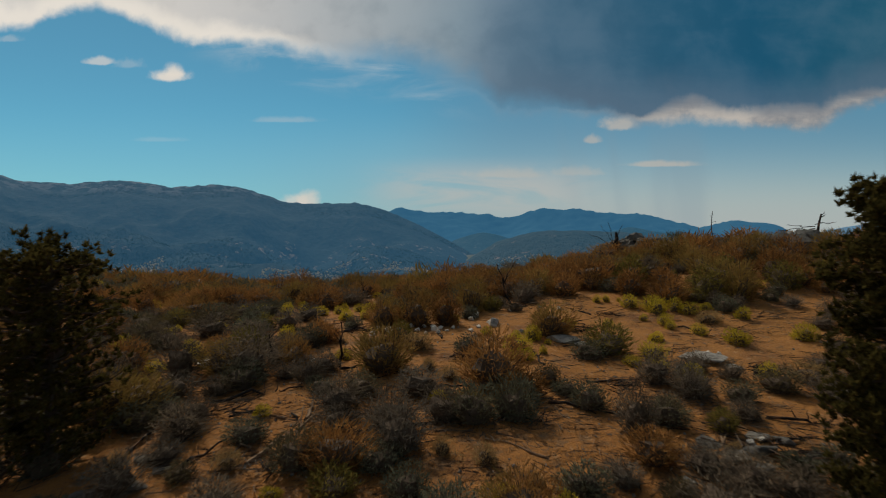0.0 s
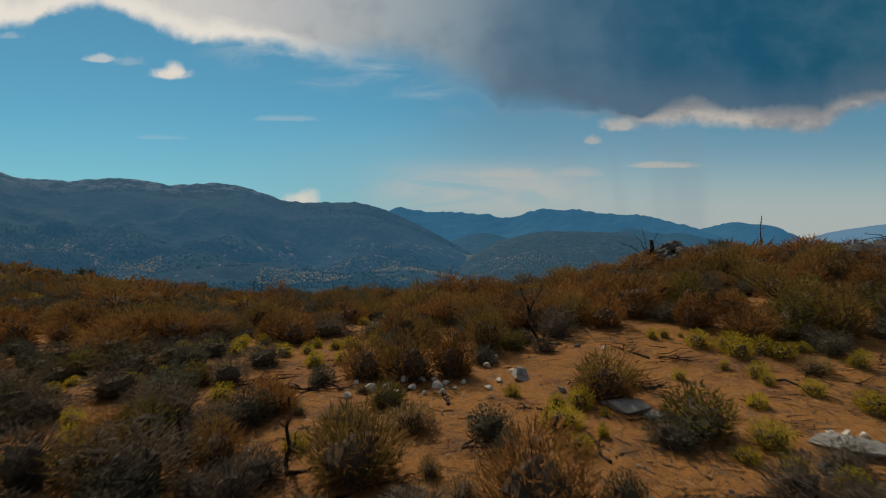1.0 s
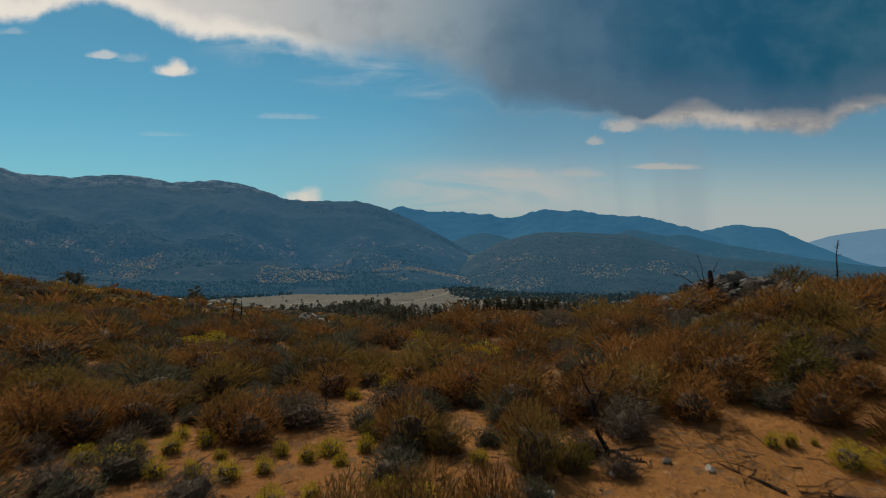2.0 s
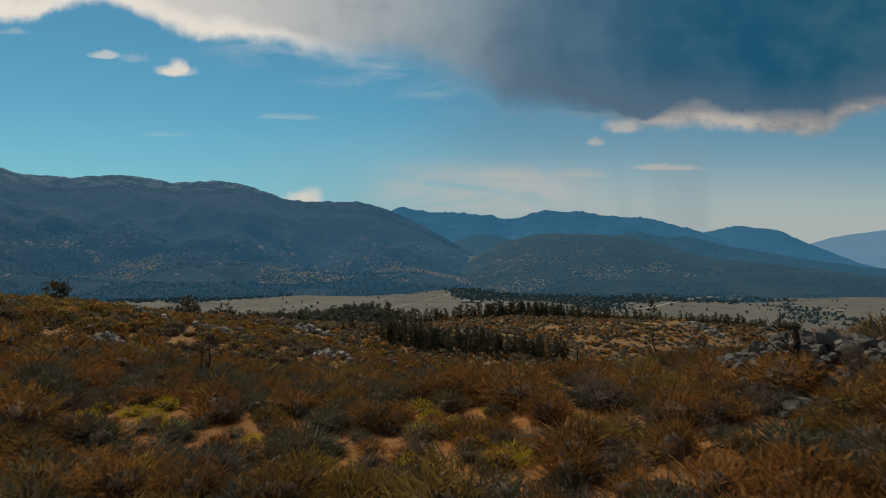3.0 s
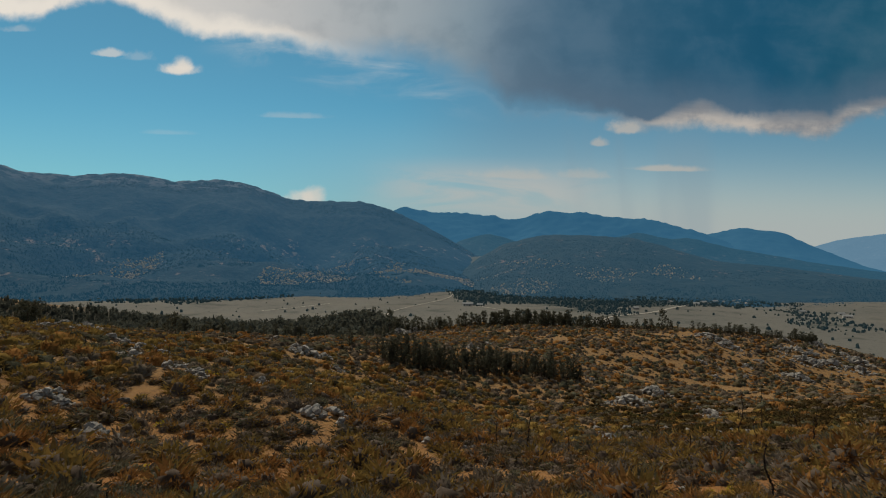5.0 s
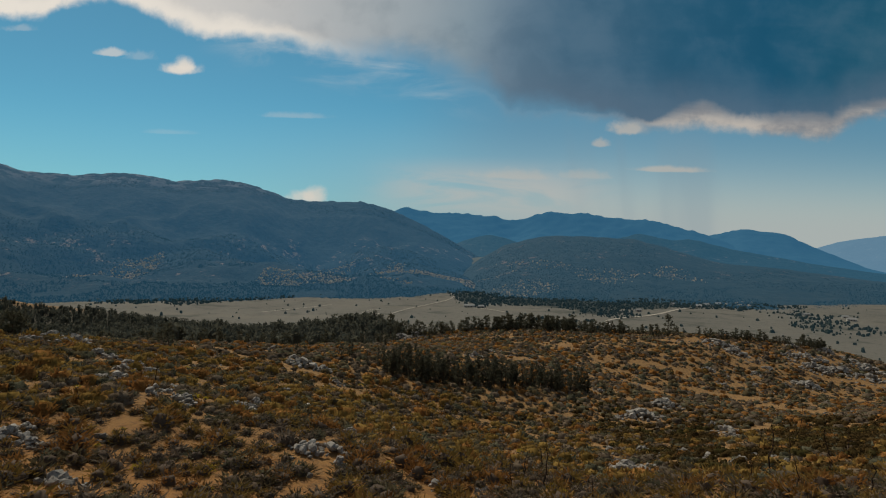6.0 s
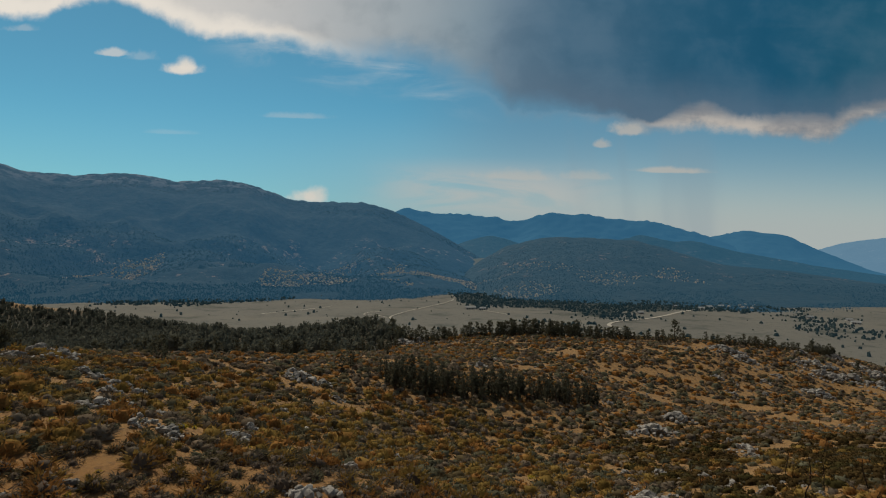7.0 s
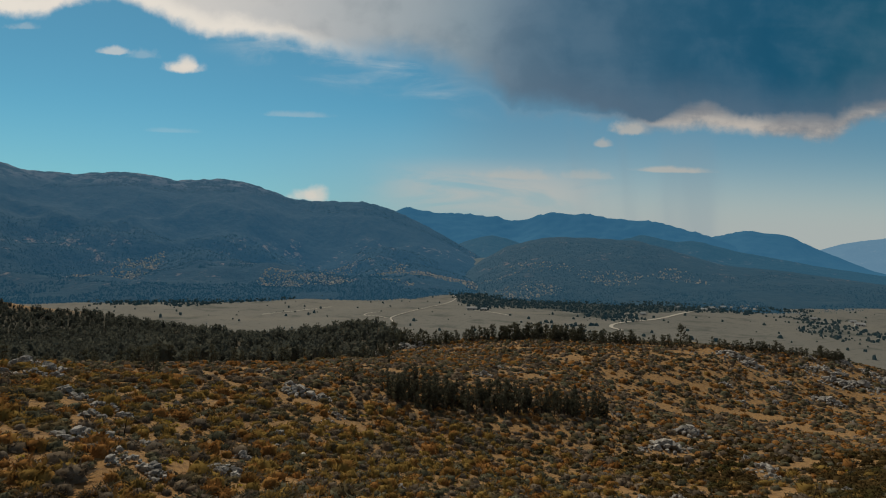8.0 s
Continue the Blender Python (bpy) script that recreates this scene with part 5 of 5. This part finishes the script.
BOULDERS = [boulder_mesh("boulder", 300 + k, 0.72, M_DARKROCK, 15, False) for k in range(8)]
CRAGS = [boulder_mesh("boulder", 310 + k, 0.8, M_ROCK, 18, False) for k in range(10)]
SLABS = [boulder_mesh("slab", 330 + k, 0.28, M_ROCK, 30) for k in range(4)]
FLATS = [boulder_mesh("flat_rock", 340 + k, 0.4, M_DARKROCK, 16) for k in range(4)]
STONES = [boulder_mesh("stone", 350 + k, 0.7, M_WHITE, 16) for k in range(5)]


def rock(name, label, group, mesh, x, y, size, rng, lift=0.0, flat=1.0):
    ob = tagged(new(name, mesh), label, "rock", group)
    ob.matrix_world = pose(x, y, height(x, y) + size * 0.16 * flat + lift, rng.uniform(-18, 18) * flat, rng.uniform(-18, 18) * flat, rng.uniform(0, 360)) @ Matrix.Diagonal((size, size, size, 1))
    return ob


def build_rocks():
    rng = np.random.default_rng(77)
    for x, y, s in ((-1.4, 21, .31), (-1.1, 20.5, .24), (-.9, 20.7, .2), (-1.5, 19.9, .26), (-1.8, 19.7, .3), (-.7, 20.5, .2), (-.1, 20.3, .22), (.1, 19.9, .15), (1.2, 22.3, .34), (1.2, 20.6, .2), (-1.3, 20.7, .2), (-2, 19.6, .2), (.9, 20, .2),
                    (7.6, 18, .18), (7.9, 18, .18), (8.2, 17.9, .2), (-.4, 20.6, .15), (-6.5, 16.2, .4), (4.5, 23.4, .2), (2.6, 23.2, .2), (-4.6, 16.9, .2), (-3.6, 16.4, .16), (-2.2, 20.2, .16), (1.6, 21.4, .18), (1.0, 21.8, .25), (6.2, 12.1, .22), (6.5, 12.3, .18), (-.2, 19.6, .2), (-.9, 19.9, .25), (-.6, 19.5, .16), (.3, 20.4, .2), (-1.2, 19.5, .2), (-2.3, 19.2, .22), (-.3, 20.0, .28)):
        rock("white_stone", "small pale stone lying on orange soil", "pale stones of the hilltop", STONES[rng.integers(0, 5)], x, y, s * 1.25, rng)
    for x, y, s in ((1.8, 20.8, .6), (1.1, 22.2, .42), (2.6, 19.9, .25)):
        rock("blue_grey_rock", "rounded blue-grey rock lying on orange soil", "blue-grey rocks of the hilltop", CRAGS[rng.integers(0, 10)], x, y, s, rng)
    for x, y, s in ( (6.5, 16.4, .42), (3.8, 23.7, .25), (1.5, 17, .35), (7, 16.4, .32), (4.4, 9.5, .5), (4.8, 9.2, .45), (5.6, 9.4, .6), (6.2, 9.6, .5), (0.7, 9.4, .5), (4.2, 10.4, .45), (5.3, 9.9, .4)):
        rock("grey_rock", "rounded grey rock half sunk in soil", "grey rocks of the hilltop", BOULDERS[rng.integers(0, 8)], x, y, s, rng)
    for x, y, s in ((7.5, 17.4, 1.5), (3.8, 19.1, 1.3), (4.3, 18.7, .6), (8.1, 16.8, .7)):
        rock("rock_slab", "flat grey granite slab level with the soil", "granite slabs of the hilltop", SLABS[rng.integers(0, 4)], x, y, s, rng, -s * 0.03, 0.3)
    for x, y, s in ((5.6, 11.6, .8), (6.2, 11.9, .9), (5.9, 11.2, .7), (6.7, 11.4, .8), (5.3, 12.1, .6), (7.3, 11.7, .7), (6.5, 12.5, .6), (5.0, 11.4, .5), (7.0, 12.4, .7),
                    (-5.4, 10.3, .7), (-5.8, 10.6, .6), (-5.1, 10.8, .5), (-5.6, 11.2, .5), (-6.1, 10.1, .6)):
        rock("flat_rock", "flat dark grey rock among dead branches", "flat rocks of the hilltop", FLATS[rng.integers(0, 4)], x, y, s, rng, -s * 0.06, 0.5)
    # the rock pile below the burnt stump
    for k in range(290):
        a, r = rng.uniform(0, 2 * np.pi), rng.uniform(0, 1) ** 0.6
        x, y = 12.2 + np.cos(a) * r * 3.6, 39.3 + np.sin(a) * r * 3.0
        if k > 250:
            x, y, r = rng.uniform(8.4, 10.4), rng.uniform(35.0, 37.6), 1.0
        rock("pile_boulder", "angular grey granite boulder in a rock pile", "boulders of the rock pile", BOULDERS[rng.integers(0, 8)], x, y, min(1.15, 0.46 * np.exp(rng.normal(0, 0.45))) * (1.3 - 0.5 * r), rng, rng.uniform(0, 0.5) * (1 - r))
    # the rocky knoll with the crooked snag
    for k in range(30):
        a, r = rng.uniform(0, 2 * np.pi), rng.uniform(0, 1) ** 0.6
        rock("knoll_boulder", "large grey boulder on a scrubby knoll", "boulders of the knoll", BOULDERS[rng.integers(0, 8)], 20.5 + np.cos(a) * r * 4.5, 33.0 + np.sin(a) * r * 3.2, rng.uniform(0.6, 1.9) * (1.2 - 0.5 * r), rng, 0.15)


build_rocks()


def outcrop(x, y, wide, count, big, rng):
    """A weathered outcrop of many boulders."""
    ob = thing("rock_outcrop", "pale grey weathered granite outcrop among scrub", "rock outcrop", "outcrops of the slope")
    z = height(x, y)
    ob.matrix_world = pose(x, y, z)
    for k in range(count):
        a, r = rng.uniform(0, 2 * np.pi), rng.uniform(0, 1) ** 0.7
        px, py = np.cos(a) * r * wide, np.sin(a) * r * wide * 0.75
        s = 0.86 * big * rng.uniform(0.28, 1.0) * (1.2 - 0.6 * r)
        b = part("boulder", CRAGS[rng.integers(0, 10)], ob)
        b.matrix_local = pose(px, py, height(x + px, y + py) - z + s * 0.20 + 0.45 * big * (1 - r) ** 1.5, rng.uniform(-20, 20), rng.uniform(-20, 20), rng.uniform(0, 360)) @ Matrix.Diagonal((s * 1.2, s, s, 1))


def build_outcrops():
    rng = np.random.default_rng(88)
    for x, y, wide in NEAR_OUTCROPS + SLOPE_OUTCROPS + LOW_OUTCROPS + FAR_OUTCROPS + STREWN_OUTCROPS:
        outcrop(x, y, wide, int(10 + 11 * wide) if wide < 4 else int(36 + 5 * wide), 0.6 + 0.42 * min(wide, 7.0), rng)
    for x, y, s in ((-16.3, 62.3, 0.9), (-1.6, 51.4, 0.6), (30, 80, 0.7), (-22, 118, 1.3), (38, 92, 0.8)):
        rock("pale_boulder", "single pale boulder among rust-brown scrub", "single boulders of the slope", STONES[rng.integers(0, 5)], x, y, s, rng)
    # rocks past counting
    n = 9000
    r, a = np.sqrt(rng.uniform(45**2, 380**2, n)), np.radians(rng.uniform(-44, 46, n))
    x, y = r * np.sin(a), r * np.cos(a)
    keep = (rough(x, y, 30.0, 92, 3) > 0.16 - 0.12 * step(60, 180, x)) & ~wooded(x, y) & (y < 372)
    x, y = x[keep][:2600], y[keep][:2600]
    s = rng.uniform(0.25, 1.0, len(x)) * (0.7 + r[keep][: len(x)] / 260)
    tagged(new("scattered_rocks", solid("scattered_rocks", *strew(FACETED, x, y, s, s * 0.75, rng, -0.05), M_ROCK)), "grey rocks scattered through the scrub", "rocks", kind="stuff")


def faceted(seed):
    rng = np.random.default_rng(seed)
    bm = bmesh.new()
    for p in spin(rng, 9) * (0.5, 0.42, 0.45):
        bm.verts.new(p)
    bmesh.ops.convex_hull(bm, input=bm.verts)
    bmesh.ops.triangulate(bm, faces=bm.faces)
    bm.verts.index_update()
    out = np.array([v.co[:] for v in bm.verts]), np.array([[v.index for v in f.verts] for f in bm.faces])
    bm.free()
    return out


FACETED = [faceted(400 + k) for k in range(6)]
build_outcrops()


# ---- dead wood ----
def fork(rng, start, end, thick, twigs, reach, droop=0.0):
    """A crooked dead limb with side twigs."""
    start, end = np.asarray(start, float), np.asarray(end, float)
    long = np.linalg.norm(end - start)
    line = crooked(start, end, long * 0.03, 6, rng)
    pieces = [tube(line, np.linspace(thick, thick * 0.35, 6), 6)]
    for k in range(twigs):
        t = rng.uniform(0.25, 0.98)
        foot = start + (end - start) * t
        way = (end - start) / long * 0.5 + spin(rng, 1)[0]
        way[2] = way[2] * 0.6 + 0.15 - droop
        tip = foot + way * reach * rng.uniform(0.4, 1.0)
        mid = crooked(foot, tip, reach * 0.06, 4, rng)
        pieces.append(tube(mid, np.linspace(thick * 0.32 + 0.004, 0.004, 4), 4))
    return pieces


def branch(x, y, turn, long, thick, twigs, mat, rng, tilt=0.0):
    """A fallen branch on the ground."""
    end = (long * np.cos(radians(turn)), long * np.sin(radians(turn)))
    z0, z1 = height(x, y), height(x + end[0], y + end[1])
    bit = merge(*fork(rng, (0, 0, thick * 0.7), (end[0], end[1], z1 - z0 + thick * 0.7 + tilt), thick, twigs, long * 0.32, 0.12))
    ob = tagged(new("fallen_branch", solid("fallen_branch", *bit, mat)), "dead fallen branch lying on dry soil", "branch", "fallen branches of the hilltop")
    ob.matrix_world = pose(x, y, z0)


def snag(name, label, x, y, high, thick, twigs, reach, mat, rng, lean=(0, 0), more=(), group=""):
    pieces = fork(rng, (0, 0, -0.2), (lean[0], lean[1], high), thick, twigs, reach)
    for foot, tip, w in more:
        pieces += fork(rng, foot, tip, w, 4, reach * 0.4)
    ob = tagged(new(name, solid(name, *merge(*pieces), mat)), label, "dead tree", group)
    ob.matrix_world = pose(x, y, height(x, y))


def build_dead_wood():
    rng = np.random.default_rng(99)
    for x, y, turn, long, thick, twigs, mat in ((-3.6, 10.9, 65, 2.2, .05, 7, M_WOOD), (-2.9, 12.6, 95, 1.0, .06, 3, M_WOOD), (8.4, 16.2, 8, 1.9, .08, 5, M_CHAR), (-1.3, 12.2, 12, 2.6, .04, 9, M_CHAR), (0.2, 13.2, -14, 2.0, .04, 8, M_CHAR), (-5.3, 13.6, 25, 2.1, .045, 7, M_CHAR),
                                                (-6.2, 14.8, 15, 1.8, .04, 6, M_CHAR), (-5.8, 16.4, 40, 1.6, .035, 6, M_CHAR), (5.2, 11.0, 70, 1.4, .07, 4, M_WOOD), (6.4, 12.2, 15, 1.5, .04, 6, M_CHAR), (7.2, 13.4, -8, 1.8, .04, 7, M_CHAR), (2.4, 13.8, -20, 1.8, .04, 8, M_CHAR), (3.6, 15.2, 12, 1.4, .035, 6, M_CHAR),
                                                (-1.8, 15.0, 35, 1.3, .035, 6, M_CHAR), (-8.6, 20.6, 18, 2.2, .04, 6, M_CHAR), (-4.0, 20.0, -12, 1.6, .05, 7, M_CHAR)):
        branch(x, y, turn, long, thick, twigs, mat, rng)
    for k in range(80):
        y = rng.uniform(9.5, 30)
        x = rng.uniform(-0.75, 0.75) * y + rng.normal(0, 1)
        branch(x, y, rng.uniform(0, 360), rng.uniform(0.4, 1.5), rng.uniform(0.015, 0.04), rng.integers(2, 6), M_CHAR if rng.uniform() < 0.65 else M_WOOD, rng)
    # the burnt stump on the rock pile, with its fallen limbs
    snag("burnt_stump", "charred stump with bare limbs on the rock pile", 10.9, 38.1, 1.4, 0.24, 2, 0.4, M_CHAR, rng, (0.12, 0), (((0, 0, .5), (-1.7, .1, 1.4), .024), ((0, 0, .6), (-.8, .2, 1.9), .02), ((0, 0, .8), (.6, .1, 1.9), .02), ((0, 0, .7), (1.0, -.2, 1.2), .02), ((-.1, 0, .8), (-.3, .3, 2.1), .018)))
    snag("thin_snag", "thin bare standing snag on the hilltop", 18.3, 40.6, 2.6, 0.05, 7, 0.45, M_CHAR, rng)
    snag("crooked_snag", "crooked charred snag beside the clearing", 2.7, 24.0, 1.3, 0.06, 4, 0.45, M_CHAR, rng, (-.35, 0), (((-.2, 0, .9), (-.55, 0, 1.75), .03), ((-.25, 0, 1.0), (.15, 0, 1.8), .025), ((0, 0, .1), (.6, -.6, .1), .05), ((0, 0, .1), (.8, .2, .15), .04)))
    snag("twisted_snag", "twisted charred snag lying over the knoll", 20.9, 33.6, 1.9, 0.12, 3, 0.5, M_CHAR, rng, (.35, 0), (((0, 0, 1.2), (-1.6, 0, 1.3), .03), ((0, 0, 1.3), (1.2, 0, 1.45), .025), ((0, 0, 1.1), (-1.9, .3, 1.0), .03)))
    for x, y, high in ((-13, 48, 1.9), (-4.75, 16.5, .75), (-2.75, 15.9, 1.2), (-3.6, 27.3, .9), (12.3, 54.5, 2.7), (11.7, 46.8, 1.5), (26.3, 83, 2.2), (26.5, 75, 2.6), (5.8, 48.6, 1.4), (16, 72.5, 2.0), (-14, 49.8, 1.7), (-7.6, 50.4, 1.2), (8.8, 80, 1.8), (8.1, 100, 2.6),
                       (6.1, 86, 3.6), (4.5, 89.4, 2.6), (3.1, 85.8, 2.4), (33.8, 101.3, 5.6), (44.3, 107.2, 3.6), (41, 110, 3.2), (24.8, 88, 2.6), (34, 91, 2.8), (49.7, 112, 2.8), (82, 220, 4.5), (-39, 108, 2.2), (-48, 105, 1.8), (60, 140, 3.5), (70, 165, 4), (45, 125, 3), (90, 190, 4), (30, 118, 2.6)):
        snag("standing_snag", "thin charred standing snag among the scrub", x, y, high, 0.035 + high * 0.012, 5, 0.35 + high * 0.1, M_CHAR, rng, (rng.normal(0, .08) * high, 0), (), "standing snags of the slope")


build_dead_wood()


def brush(seed, n, long):
    """Dead twigs lying loosely on one another."""
    rng = np.random.default_rng(seed)
    a = rng.uniform(0, 2 * np.pi, n)
    foot = np.stack([rng.normal(0, 0.45, n), rng.normal(0, 0.45, n), np.abs(rng.normal(0, 0.05, n)) + 0.01], 1)
    tip = foot + np.stack([np.cos(a), np.sin(a), rng.normal(0.05, 0.10, n)], 1) * (long * rng.uniform(0.3, 1.0, n))[:, None]
    return slivers(foot, tip, rng.uniform(0.014, 0.034, n), rng)


def brush_pile(x, y, wide, rng):
    """A tangle of dead branches."""
    pieces = []
    for k in range(11):
        a, r = rng.uniform(0, 2 * np.pi), rng.uniform(0, 0.4) * wide
        foot = np.array([np.cos(a) * r, np.sin(a) * r, rng.uniform(0.02, 0.14)])
        b = rng.normal(0.3, 0.7)
        end = foot + np.array([np.cos(b), np.sin(b), rng.uniform(-0.05, 0.22)]) * wide * rng.uniform(0.3, 0.8)
        pieces.append(tube(crooked(foot, end, 0.03, 4, rng), np.linspace(rng.uniform(0.010, 0.024), 0.004, 4), 4))
    v, f = brush(int(rng.integers(0, 9999)), 40, 0.6)
    pieces.append((v * (wide * 0.6, wide * 0.5, 1.0), f))
    ob = tagged(new("dead_bush", solid("dead_bush", *merge(*pieces), M_CHAR)), "dark dead bush collapsed on bare orange soil", "dead bush", "collapsed dead bushes of the hilltop")
    ob.matrix_world = pose(x, y, height(x, y), 0, 0, rng.uniform(-30, 30))


def litter(name, label, mat, count, long, seed, template):
    """Sticks and pebbles past counting on the hilltop's soil."""
    rng = np.random.default_rng(seed)
    y = 9 + 30 * rng.uniform(0, 1, count) ** 1.3
    x = rng.uniform(-0.8, 0.8, count) * (y + 3)
    keep = rough(x, y, 3.0, seed, 3) > -0.12
    x, y = x[keep], y[keep]
    s = long * rng.uniform(0.35, 1.3, len(x)) ** 1.5
    tagged(new(name, solid(name, *strew(template, x, y, s, s, rng, -0.005), mat)), label, "litter", kind="stuff")


BRUSH = [brush(520 + k, 26, 0.9) for k in range(5)]
STICKS = [tube(crooked((-0.5, 0, 0.03), (0.5, 0.05, 0.05), 0.05, 4, np.random.default_rng(500 + k)), (0.035, 0.03, 0.025, 0.01), 3) for k in range(4)]
litter("twig_litter", "dark dead twigs littering the soil", M_CHAR, 1500, 0.32, 601, STICKS)
litter("brush_litter", "loose dead brush littering the soil", M_STEM, 1500, 0.75, 605, BRUSH)
litter("pale_brush_litter", "loose bleached brush littering the soil", M_WOOD, 500, 0.7, 606, BRUSH)
litter("bark_litter", "pale dead twigs littering the soil", M_WOOD, 700, 0.28, 602, STICKS)
litter("pebbles", "small grey pebbles strewn over the soil", M_ROCK, 2600, 0.08, 603, FACETED)
litter("dry_grass", "short straw-coloured grass over the soil", M_STRAW, 1800, 0.22, 604, [shrub_parts("straw", np.random.default_rng(610 + k), 0.035, 3.0)[1] for k in range(4)])


BRUSH_PLACES = ((6.1, 22.5, 1.3), (4.2, 21.0, 1.4), (-3.3, 19.6, 1.8), (-4.6, 20.3, 1.6), (-7.5, 21.0, 1.6), (3.1, 20.4, 0.9),
                (4.6, 20.2, 1.0), (-5.9, 16.6, 1.4), (-12.8, 23.6, 1.6), (-1.4, 12.3, 1.5), (-0.7, 13.9, 1.4), (2.2, 13.9, 1.5),
                (4.3, 14.8, 1.2), (8.8, 16.7, 1.0), (6.6, 11.7, 1.2), (-4.7, 12.9, 1.3), (0.5, 16.6, 1.0))


def build_brush_piles():
    rng = np.random.default_rng(123)
    for x, y, wide in BRUSH_PLACES:
        brush_pile(x, y, wide, rng)


build_brush_piles()
